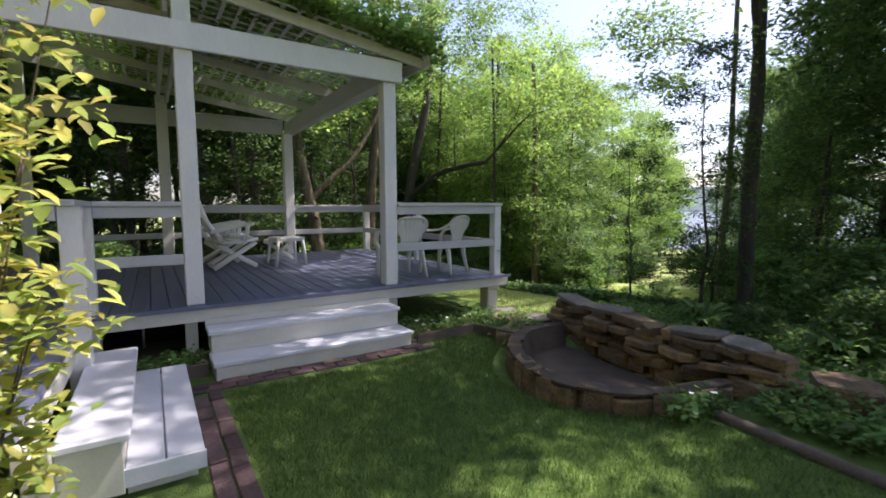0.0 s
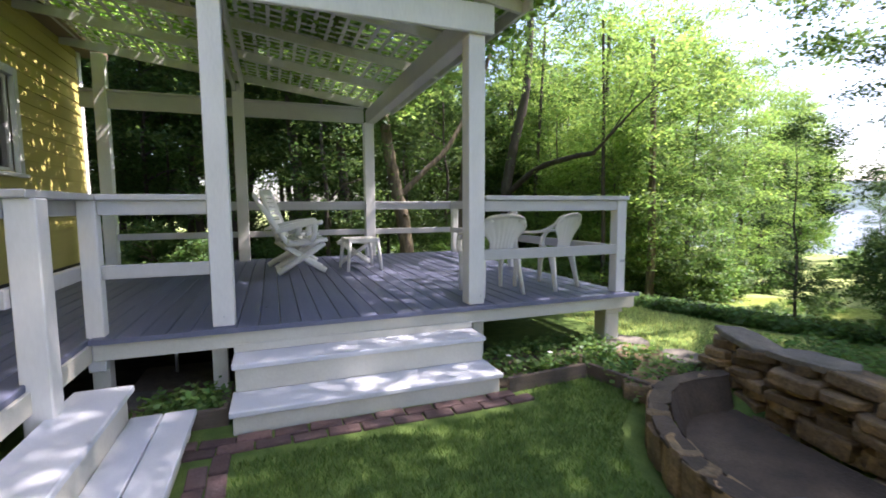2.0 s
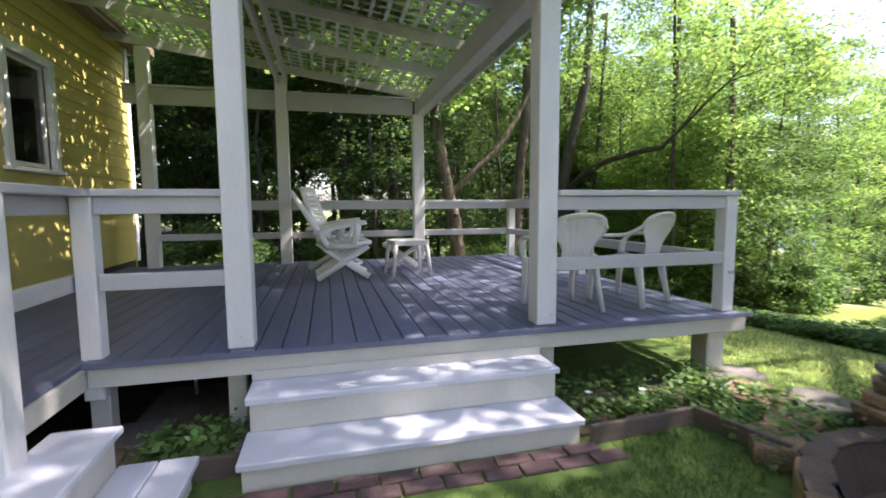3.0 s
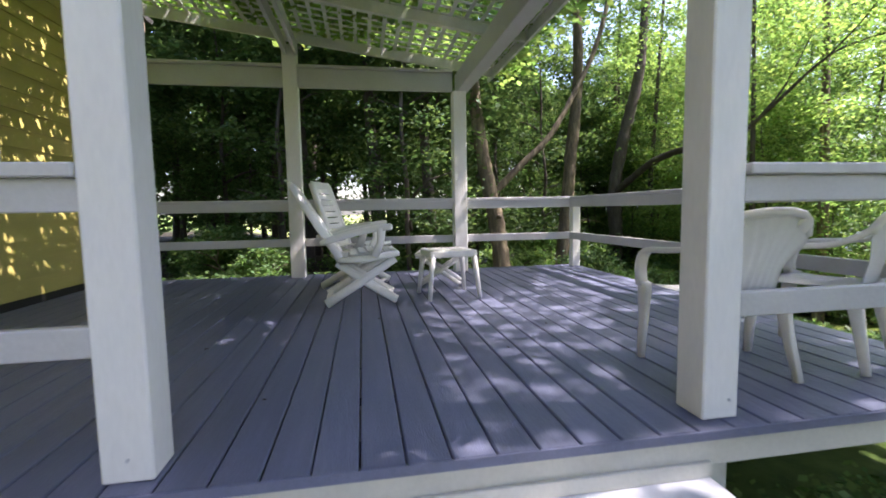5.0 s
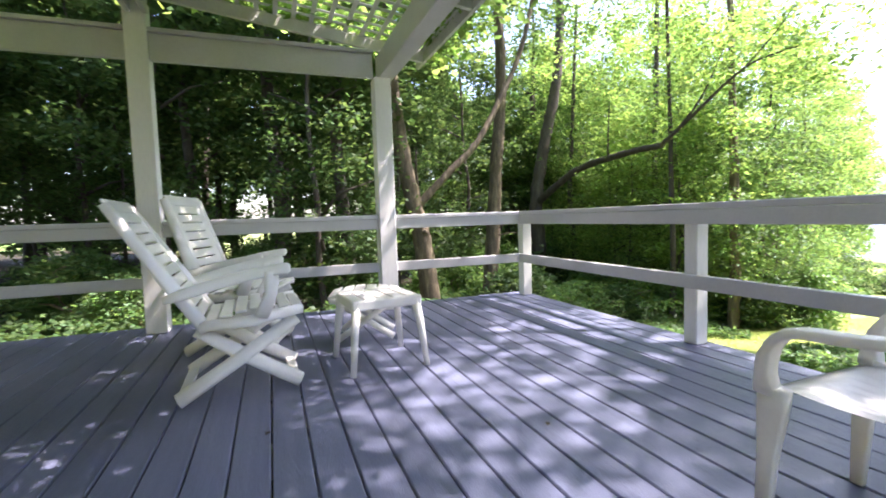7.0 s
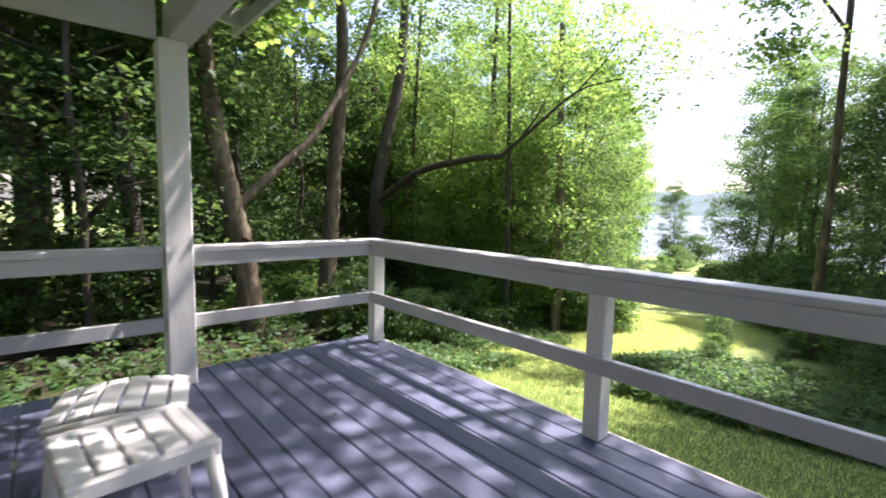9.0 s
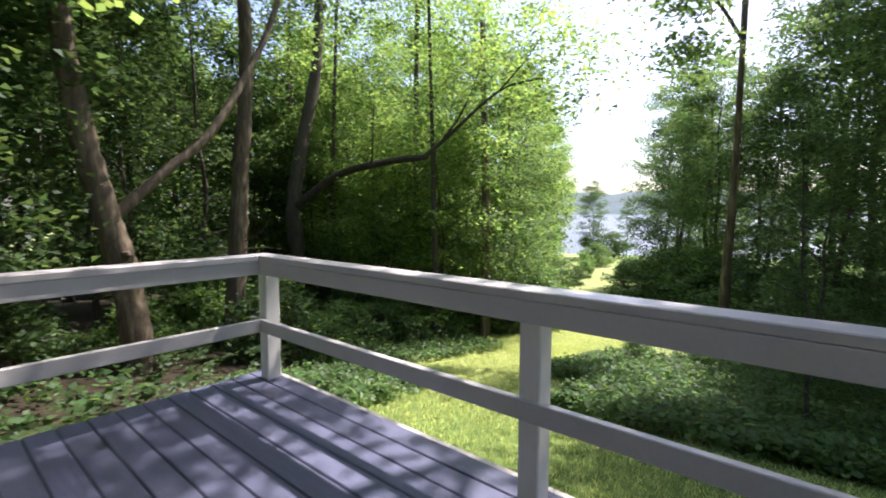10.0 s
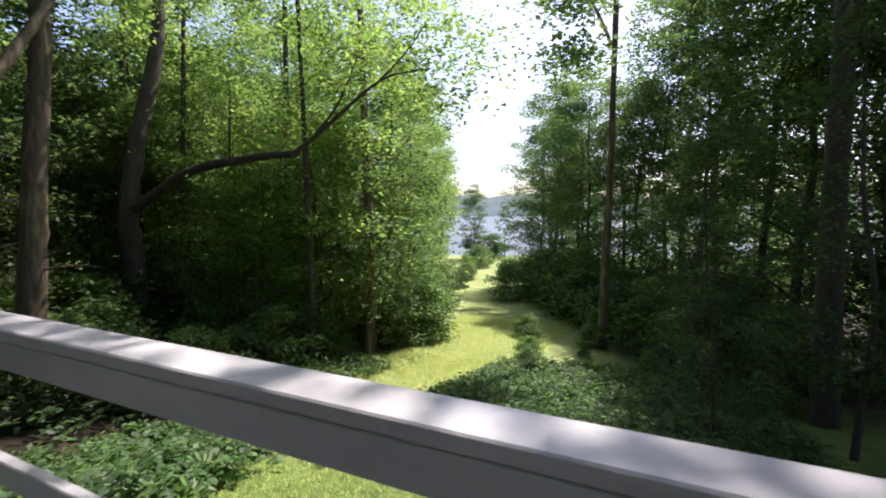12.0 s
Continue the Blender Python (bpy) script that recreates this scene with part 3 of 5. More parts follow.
# ---- house ----
def build_house():
    h = thing("house", "yellow clapboard house wall with white corner boards beside the deck", "house", kind="structure")
    X = WALL_X
    y0, y1, top = -6.0, 10.95, 3.85
    wy0, wy1, wz0, wz1 = 8.26, 8.92, 1.96, 2.98
    for a in ((X - 0.25, y0, 0.0, X - 0.03, wy0, top), (X - 0.25, wy1, 0.0, X - 0.03, y1, top), (X - 0.25, wy0, 0.0, X - 0.03, wy1, wz0), (X - 0.25, wy0, wz1, X - 0.03, wy1, top)):
        part("wall", bx(*a), SIDING, h)
    part("wall", bx(X - 7, y1 - 0.22, 0.0, X - 0.252, y1, top), SIDING, h)
    part("wall", bx(X - 7, y0, 0.0, X - 0.252, y0 + 0.22, top), SIDING, h)
    part("wall", bx(X - 7.2, y0, 0.0, X - 7.002, y1, top), SIDING, h)
    # Room surfaces near-black: indoor dimness put into the colour; the backing is added.
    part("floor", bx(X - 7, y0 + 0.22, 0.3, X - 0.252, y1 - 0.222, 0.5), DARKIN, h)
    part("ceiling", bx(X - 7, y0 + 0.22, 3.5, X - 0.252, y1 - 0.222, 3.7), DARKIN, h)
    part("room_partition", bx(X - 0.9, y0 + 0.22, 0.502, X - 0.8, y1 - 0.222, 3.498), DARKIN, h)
    # roof and eave
    part("soffit", bx(X - 0.03, y0 - 0.2, top - 0.02, X + 0.26, y1 + 0.25, top + 0.01), SOFFIT, h, "brown soffit under the eave")
    part("eave_fascia", bx(X + 0.262, y0 - 0.2, top - 0.04, X + 0.285, y1 + 0.25, top + 0.12), SOFFIT, h)
    part("roof", bar((X + 0.32, (y0 + y1) / 2, top + 0.13), (X - 3.6, (y0 + y1) / 2, top + 1.75), y1 - y0 + 0.8, 0.05), SHINGLE, h)
    part("roof", bar((X - 7.6, (y0 + y1) / 2, top + 0.13), (X - 3.6, (y0 + y1) / 2, top + 1.75), y1 - y0 + 0.8, 0.05), SHINGLE, h)
    part("corner_board", bx(X - 0.028, y1 - 0.10, 0.78, X + 0.012, y1 + 0.012, top - 0.03), WHITE, h, "white corner board", 0.003)
    w = thing("window_1", "small white-framed window with a dark pane", "window", kind="structure")
    for a in ((wy0 - 0.09, wz0 - 0.02, wy0, wz1 + 0.09), (wy1, wz0 - 0.02, wy1 + 0.09, wz1 + 0.09), (wy0 + 0.001, wz1, wy1 - 0.001, wz1 + 0.09)):
        part("window_frame", bx(X - 0.05, a[0], a[1], X + 0.022, a[2], a[3]), WHITE, w, "", 0.004)
    part("window_sill", bx(X - 0.05, wy0 - 0.12, wz0 - 0.06, X + 0.05, wy1 + 0.12, wz0 - 0.022), WHITE, w, "", 0.005)
    for z0, z1, dx in ((wz0, wz1, -0.045),):
        for a in ((wy0, z0, wy0 + 0.04, z1), (wy1 - 0.04, z0, wy1, z1), (wy0 + 0.041, z0, wy1 - 0.041, z0 + 0.04), (wy0 + 0.041, z1 - 0.04, wy1 - 0.041, z1)):
            sash = part("sash", bx(X + dx - 0.03, a[0], a[1], X + dx, a[2], a[3]), WHITE, w)
        ob = part("pane", bx(X + dx - 0.018, wy0 + 0.04, z0 + 0.04, X + dx - 0.012, wy1 - 0.04, z1 - 0.04), glass, sash)
        ob.visible_shadow = False
    # near-black linings over the yellow reveal, its shade put into the colour
    for a, c in ((wy0 + 0.002, wy0 + 0.012), (wy1 - 0.012, wy1 - 0.002)):
        part("lining", bx(X - 0.25, a, wz0 + 0.002, X - 0.08, c, wz1 - 0.002), DARKIN, w, "inner reveal coloured near-black as in shade")
    # clapboards, each lapping the one below
    made = {}
    part("foundation", bx(X - 0.028, y0, 0.1, X - 0.012, y1 - 0.102, 0.80), DARKIN, h, "near-black strip under the siding")
    z = 0.80
    while z < top - 0.05:
        for a, b in ((y0, wy0 - 0.092), (wy1 + 0.092, y1 - 0.102)) if wz0 - 0.16 < z < wz1 + 0.06 else ((y0, y1 - 0.102),):
            if (a, b) not in made:
                bm = bmesh.new()
                v = [bm.verts.new((x, y, zz)) for y in (a, b) for x, zz in ((-0.03, 0), (0.0, 0), (-0.018, 0.172), (-0.03, 0.172))]
                for f in ((3, 2, 1, 0), (4, 5, 6, 7), (0, 1, 5, 4), (1, 2, 6, 5), (2, 3, 7, 6)):
                    bm.faces.new([v[i] for i in f])
                bmesh.ops.recalc_face_normals(bm, faces=bm.faces[:])
                made[a, b] = part("clapboard", bm, SIDING, h, m=pose(X, 0, z)).data
            else:
                same_mesh("clapboard", made[a, b], h, pose(X, 0, z))
        z += 0.163


build_house()


# ---- trees ----

def crown_mesh(name, seed, low, high, radius, n_clumps, each, leaf, mat, spread=0.42, skew=0.0, tilt=0.6, width=0.78):
    """Leaves in flat sprays on an uneven, open crown between two heights."""
    rng = np.random.default_rng(seed)
    c = []
    while len(c) < n_clumps:
        u = rng.uniform(0, 1)
        r = radius * (0.35 + 0.65 * math.sin(math.pi * min(1, 0.12 + u * 0.88)) ** 0.7) * rng.uniform(0.25, 1.08) ** 0.6
        a = rng.uniform(0, 2 * math.pi)
        if noise.noise((math.cos(a) * 1.5 + seed, math.sin(a) * 1.5, u * 4)) < -0.18:
            continue
        c.append((math.cos(a) * r + skew * u, math.sin(a) * r, low + u * (high - low)))
    at = clumps(rng, c, each * 2, spread * 0.8, 0.5)
    return leaves_mesh(name, at, leaf * 0.74, mat, rng, tilt, width, small=True)


def limbs(bm, rng, base, top, radius, n, low):
    """Limbs out of a trunk from base to top."""
    base, top = Vector(base), Vector(top)
    for k in range(n):
        u = low + (1 - low) * (k + rng.uniform(0, 0.8)) / n
        p = base.lerp(top, min(u, 0.97))
        a = rng.uniform(0, 2 * math.pi)
        ln = radius * rng.uniform(0.5, 1.0) * (1.15 - u * 0.6)
        q = p + Vector((math.cos(a) * ln * 0.5, math.sin(a) * ln * 0.5, ln * 0.30))
        r = p + Vector((math.cos(a + 0.25) * ln, math.sin(a + 0.25) * ln, ln * 0.45))
        tube([p, q, r], [0.05 * (1.2 - u), 0.032 * (1.2 - u), 0.008], 5, bm)


def trunk_mesh(name, seed, height, radius, mat, n_limbs, crown_r, low, lean=0.0):
    rng = np.random.default_rng(seed)
    pts, x, y = [(0, 0, -0.4)], 0.0, 0.0
    for k in range(1, 8):
        x += rng.normal(0, 0.09) + lean * 0.1
        y += rng.normal(0, 0.09)
        pts.append((x, y, height * k / 7))
    path = smooth_path(pts, 3)
    n = len(path)
    rad = [radius * (1.0 - 0.8 * i / (n - 1)) * (1.35 if i == 0 else 1.12 if i == 1 else 1) for i in range(n)]
    bm = tube(path, rad, 8)
    limbs(bm, rng, pts[0], pts[-1], crown_r, n_limbs, low)
    me = bpy.data.meshes.new(name)
    bm.to_mesh(me)
    bm.free()
    me.shade_smooth()
    me.materials.append(mat)
    return me


# kinds of trees: (trunk, crown), at a height of one tree
KINDS = {}
for i in range(3):
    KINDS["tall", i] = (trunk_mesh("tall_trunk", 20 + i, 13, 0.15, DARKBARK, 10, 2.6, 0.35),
                        crown_mesh("tall_crown", 30 + i, 3.8, 14.5, 2.8, 112, 66, 0.205, LEAF_SHADED, 0.42))
    # edge crowns: 0 toned as sunlit, 2 toned as shaded
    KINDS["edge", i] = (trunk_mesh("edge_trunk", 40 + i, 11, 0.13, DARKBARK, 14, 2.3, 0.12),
                        crown_mesh("edge_crown", 50 + i, 0.9, 12.5, 2.6, 128, 70, 0.162, (LEAF_SUNLIT, LEAF, LEAF_SHADED)[i], 0.38))
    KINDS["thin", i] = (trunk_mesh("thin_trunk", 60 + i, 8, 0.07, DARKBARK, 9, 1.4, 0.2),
                        crown_mesh("thin_crown", 70 + i, 1.4, 9.0, 1.6, 66, 60, 0.14, LEAF_SHADED, 0.34))
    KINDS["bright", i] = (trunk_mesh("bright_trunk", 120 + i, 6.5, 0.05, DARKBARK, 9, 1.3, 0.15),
                          crown_mesh("bright_crown", 130 + i, 0.5, 7.0, 1.7, 64, 62, 0.13, (LEAF_SUNLIT, LEAF, LEAF_SUNLIT)[i], 0.36))
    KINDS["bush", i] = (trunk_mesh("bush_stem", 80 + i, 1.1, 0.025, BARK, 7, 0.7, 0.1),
                        crown_mesh("bush_crown", 90 + i, 0.05, 1.25, 0.75, 36, 46, 0.12, (LEAF_SHADED, LEAF, LEAF_BED)[i], 0.2))
    KINDS["far", i] = (trunk_mesh("far_trunk", 100 + i, 12, 0.2, DARKBARK, 6, 3, 0.3),
                       crown_mesh("far_crown", 110 + i, 0.8, 14, 3.6, 72, 33, 0.55, LEAF, 0.6))


def tree(kind, i, x, y, scale=1.0, turn=0.0, name="tree", label="slender woodland tree in full green leaf", group="woodland trees", category="tree"):
    t = thing(name, label, category, pose(x, y, gz(x, y) - 0.03, 0, 0, turn), group)
    t.scale = (scale, scale, scale)
    trunk, crown = KINDS[kind, i % 3]
    same_mesh("trunk", trunk, t)
    same_mesh("crown", crown, t)
    return t


def shady_limit(x):
    """The line up to which the dense trees on the dim side of the clearing reach; beyond it lies open lawn."""
    return 1.49 + (x - 1.12) * 0.445


def build_woods():
    rng = np.random.default_rng(3)
    # dense wood behind the deck and the house
    placed = []
    tries = 0
    while len(placed) < 46 and tries < 4000:
        tries += 1
        x, y = rng.uniform(-12, 14), rng.uniform(12.6, 30)
        if y < 14.2 + max(0, x - 5) * 0.9 or min(math.hypot(x - 5.3, y - 15), math.hypot(x - 7.7, y - 16.8), math.hypot(x - 11.2, y - 20)) < 1.2 or (x - 4) * 0.47 > (y - 9.5) * 1.0 or min([math.hypot(x - a, y - b) for a, b in placed] + [9]) < 1.35:
            continue
        u = ((x - 3.3) * 7.9 + (y - 7.4) * 12.6) / (7.9 ** 2 + 12.6 ** 2)
        if 0 < u < 1.05 and math.hypot(x - 3.3 - 7.9 * u, y - 7.4 - 12.6 * u) < 1.7:
            continue
        placed.append((x, y))
    for k, (x, y) in enumerate(placed):
        clear = -3.0 + (y - 6) * 0.02 < x - 1.7 < 3.2 and y > 16
        kind = "tall" if clear else ("tall", "thin", "tall", "thin", "thin")[k % 5] if y < 22 else ("tall", "thin")[k % 2]
        tree(kind, k, x, y, rng.uniform(0.8, 1.15), rng.uniform(0, 360))
    for k in [q for q in range(40) if q not in (2, 3, 4, 11, 12, 13, 14, 15)]:
        tree("far", k, -16 + k * 1.45, 31 + rng.uniform(0, 9) + max(0, k - 26) * 0.5, rng.uniform(0.8, 1.1), rng.uniform(0, 360))
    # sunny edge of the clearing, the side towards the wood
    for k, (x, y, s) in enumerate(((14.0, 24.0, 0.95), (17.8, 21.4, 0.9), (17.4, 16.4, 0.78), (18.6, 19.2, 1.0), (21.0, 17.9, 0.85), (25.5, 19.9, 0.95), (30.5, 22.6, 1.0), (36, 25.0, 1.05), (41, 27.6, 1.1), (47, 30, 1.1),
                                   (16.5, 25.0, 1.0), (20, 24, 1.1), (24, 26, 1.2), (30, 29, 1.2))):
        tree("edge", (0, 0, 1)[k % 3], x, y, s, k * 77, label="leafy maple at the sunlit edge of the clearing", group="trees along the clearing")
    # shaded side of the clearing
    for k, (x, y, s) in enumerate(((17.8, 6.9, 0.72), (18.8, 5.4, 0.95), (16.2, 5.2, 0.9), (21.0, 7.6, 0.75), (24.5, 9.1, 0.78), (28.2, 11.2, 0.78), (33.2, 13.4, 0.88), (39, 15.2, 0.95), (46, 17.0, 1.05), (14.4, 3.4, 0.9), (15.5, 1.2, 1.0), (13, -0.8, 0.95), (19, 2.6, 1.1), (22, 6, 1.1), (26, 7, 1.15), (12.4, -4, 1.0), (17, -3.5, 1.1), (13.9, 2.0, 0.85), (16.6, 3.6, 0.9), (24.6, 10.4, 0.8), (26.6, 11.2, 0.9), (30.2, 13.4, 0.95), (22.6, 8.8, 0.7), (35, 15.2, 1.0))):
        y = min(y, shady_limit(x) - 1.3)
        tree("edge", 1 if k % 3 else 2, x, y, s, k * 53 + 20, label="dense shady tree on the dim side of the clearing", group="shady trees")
    # understorey
    n = 0
    while n < 32:
        x, y = rng.uniform(-5, 9), rng.uniform(13.4, 18.5)
        if y < 13.2 + max(0, x - 4.5) * 0.9 or math.hypot(x - 5.4, y - 14.6) < 0.9 or math.hypot(x - 7.5, y - 16.3) < 0.9:
            continue
        tree("bush", n, x, y, rng.uniform(0.5, 1.15), rng.uniform(0, 360), "bush", "low green undergrowth bush at the wood's edge", "undergrowth bushes", "bush")
        n += 1
    for k, (x, y, s) in enumerate(((9.6, 5.4, 0.28), (11.6, 6.2, 0.3), (12.8, 7.0, 0.3), (8.6, 4.4, 0.35), (9.6, 3.6, 0.6), (10.6, 3.8, 0.6), (11.8, 1.6, 0.9), (8.2, 3.4, 0.9), (14.4, 9.2, 0.4), (15.4, 9.4, 0.4), (14.8, 6.4, 0.5), (13.4, 5.0, 0.7), (6.2, 3.6, 0.32), (6.6, 2.8, 0.5), (6.0, 2.0, 0.5), (7.2, 2.2, 0.8), (9.4, 2.4, 1.1), (10.5, 1.2, 1.2), (8.6, 0.6, 0.8),
                                   (11.0, 15.8, 0.8), (14.4, 15.8, 0.8), (15.2, 15.4, 0.7), (16.5, 16.2, 1.0), (9.6, 15.6, 0.8), (18.5, 16.0, 1.2), (20.5, 17.0, 1.1), (13.0, 15.6, 0.6),
                                   (14.3, 14.6, 0.95), (15.3, 14.3, 1.1), (16.3, 14.2, 1.2), (17.6, 14.9, 1.3), (12.4, 15.0, 0.9), (11.4, 15.2, 1.0), (10.4, 15.0, 0.8), (9.2, 14.8, 0.8), (8.3, 14.6, 0.7),
                                   (12.6, 10.1, 0.55), (13.6, 10.3, 0.7), (14.8, 10.6, 0.8), (16.2, 10.9, 0.95), (17.8, 11.4, 1.1), (19.6, 11.9, 1.2), (22, 12.7, 1.4), (25, 13.5, 1.5), (14.2, 8.0, 0.7), (15.6, 8.0, 0.9), (16.8, 9.4, 1.0), (13.0, 8.8, 0.5),
                                   (18.4, 10.4, 1.3), (20.0, 11.1, 1.4), (22.0, 11.6, 1.6), (24.4, 12.4, 1.7), (16.9, 8.2, 1.3), (17.8, 9.2, 1.4), (19.6, 8.4, 1.7), (22.5, 10.0, 1.9), (15.2, 6.9, 1.2), (16.4, 6.2, 1.4), (13.9, 5.8, 1.1), (25.5, 11.0, 2.1), (27.5, 12.0, 2.1), (29.6, 12.9, 2.2), (23.8, 10.2, 1.9), (32, 14.0, 2.2), (28, 15.0, 1.5), (23.0, 17.2, 1.3), (27, 18.6, 1.5))):
        if x > 12.5 and y < 13.6:
            y, s = (shady_limit(x) - 0.8, s) if s > 1.1 and y > shady_limit(x) - 0.8 else (y, s * (0.5 if y > shady_limit(x) - 0.8 else 1.0))
        tree("bush", k, x, y, s, k * 41, "bush", "leafy green bush beside the clearing", "bushes by the clearing", "bush")
    for k, (x, y, s) in enumerate(((7.6, 15.4, 1.0), (8.6, 17.0, 1.2), (9.4, 19.4, 1.5), (11.4, 20.2, 1.6), (13.2, 19.6, 1.4), (7.8, 18.6, 1.4), (12.2, 22.4, 1.8), (15.0, 21.6, 1.6), (10.4, 22.6, 1.9), (17.5, 20.6, 1.6), (14.2, 17.8, 1.1), (11.6, 18.0, 0.9))):
        tree("bush", k, x, y, s, k * 67, "bush", "shaded bush deep in the wood", "undergrowth bushes", "bush")
    for k, (x, y, s) in enumerate(((0.6, 25.0, 1.25), (1.9, 26.4, 1.3), (3.1, 25.2, 1.2), (4.4, 26.6, 1.35), (-0.8, 26.2, 1.3), (-10.0, 25.4, 1.3), (-8.6, 26.4, 1.3))):
        tree("bush", k, x, y, s, k * 59, "bush", "shaded bush deep in the wood", "undergrowth bushes", "bush")
    for k, (x, y, s) in enumerate(((33, 20.2, 0.9), (38, 21.8, 1.0), (43, 24.0, 1.2), (46, 21.0, 0.9), (52, 25.4, 1.3), (40, 19.2, 0.8), (60, 27.0, 2.4), (48, 24.6, 1.8))):
        tree("bush", k, x, y, s, k * 31, "bush", "low bush in the sunlit meadow", "meadow bushes", "bush")
    for k, (x, y, s) in enumerate(((56.0, 28.6, 0.95), (57.5, 29.0, 1.05), (60.0, 29.6, 1.0), (66, 27.6, 0.8))):
        tree("thin", k, x, y, s, k * 31, label="thin pine standing in the meadow by the lake", group="meadow pines")
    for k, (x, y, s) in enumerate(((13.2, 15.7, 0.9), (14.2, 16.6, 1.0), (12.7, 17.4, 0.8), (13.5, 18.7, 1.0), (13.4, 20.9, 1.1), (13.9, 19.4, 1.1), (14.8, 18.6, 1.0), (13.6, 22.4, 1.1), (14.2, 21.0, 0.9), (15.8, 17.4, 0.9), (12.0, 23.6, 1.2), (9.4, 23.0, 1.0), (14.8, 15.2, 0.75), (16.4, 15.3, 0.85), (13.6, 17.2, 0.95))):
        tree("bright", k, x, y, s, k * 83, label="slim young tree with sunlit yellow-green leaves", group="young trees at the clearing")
    # slender saplings by the pond
    for k, (x, y, s) in enumerate(((9.8, 6.0, 0.55), (12.5, 7.2, 0.5), (9.4, 7.2, 0.38))):
        tree("thin", k, x, y, s, k * 99, label="thin sapling with sparse sprays of leaves", group="saplings")
    # far trees round the meadow and along the shore
    for k in range(22):
        r = rng.uniform(48, 98)
        a = radians(rng.choice([rng.uniform(40, 64.5), rng.uniform(77.5, 110), rng.uniform(66, 71)], p=[0.5, 0.42, 0.08]))
        x, y = 4.1 + r * math.sin(a), 7.9 + r * math.cos(a)
        tree("far", k, x, y, rng.uniform(0.6, 1.0) * (0.45 if 65 < math.degrees(a) < 76 else 1), rng.uniform(0, 360), label="far green tree beyond the meadow", group="far trees")


    # unseen trees added round the house and the yard, to hold back sky light
    for k in range(16):
        a = radians(170 + k * 9.5)
        r = rng.uniform(15, 21)
        tree("far", k, -1 + r * math.sin(a), 2 + r * math.cos(a), rng.uniform(0.85, 1.15), rng.uniform(0, 360), group="trees round the yard")


build_woods()


def limb_tree(label, paths, mat, seed, centres, each, leaf, leaf_mat, spread=0.4, trunk_label=""):
    """A tree of its own: curved limbs given as (points, first radius, last radius), with sprays of leaves round the centres."""
    t = thing("tree", label, "tree")
    for k, (pts, r0, r1) in enumerate(paths):
        path = smooth_path(pts, 9)
        n = len(path)
        rad = [(r0 + (r1 - r0) * i / (n - 1)) * (1.3 if k == 0 and i == 0 else 1.12 if k == 0 and i == 1 else 1.0) * (1 + 0.05 * math.sin(i * 2.3)) for i in range(n)]
        bm = tube(path, rad, 14)
        bm.normal_update()
        for v in bm.verts:
            v.co += v.normal * (noise.noise((v.co.x * 9, v.co.y * 9, v.co.z * 2.5)) * 0.10 + noise.noise((v.co.x * 22, v.co.y * 22, v.co.z * 6)) * 0.06) * r0
        part("trunk" if k == 0 else "limb", bm, mat, t, trunk_label if k == 0 else "", smooth=True)
    if len(centres):
        rng = np.random.default_rng(seed)
        same_mesh("crown", leaves_mesh("crown", clumps(rng, centres, int(each * 2.4), spread, 0.4), leaf * 0.66, leaf_mat, rng, 0.6, 0.78, small=True), t)
    return t


def cloud(seed, n, lo, hi):
    rng = np.random.default_rng(seed)
    return rng.uniform(lo, hi, (n, 3))


def gaps(c):
    """Leaves openings in the high canopy, through which the sun reaches the shrub, the side steps and the lawn."""
    d = np.array(SUN_TO)
    keep = np.ones(len(c), bool)
    for p, r in (((0.8, 3.4, 1.4), 0.95), ((0.9, 4.4, 0.5), 0.4), ((3.0, 2.95, 0.2), 0.8), ((3.5, 2.75, 0.2), 0.6), ((4.3, 5.8, 0.2), 0.6), ((5.4, 6.4, 0.2), 0.7), ((5.4, 7.4, 0.1), 0.5), ((4.9, 5.3, 0.2), 0.4), ((2.2, 5.85, 0.5), 0.4), ((3.15, 6.62, 0.7), 0.4), ((6.6, 7.4, 0.1), 0.4), ((7.4, 8.2, 0.0), 0.35), ((3.3, 7.6, 0.7), 0.4), ((4.4, 8.8, 0.7), 0.5)):
        v = c - np.array(p)
        keep &= np.linalg.norm(v - np.outer(v @ d, d), axis=1) > r
    return c[keep]


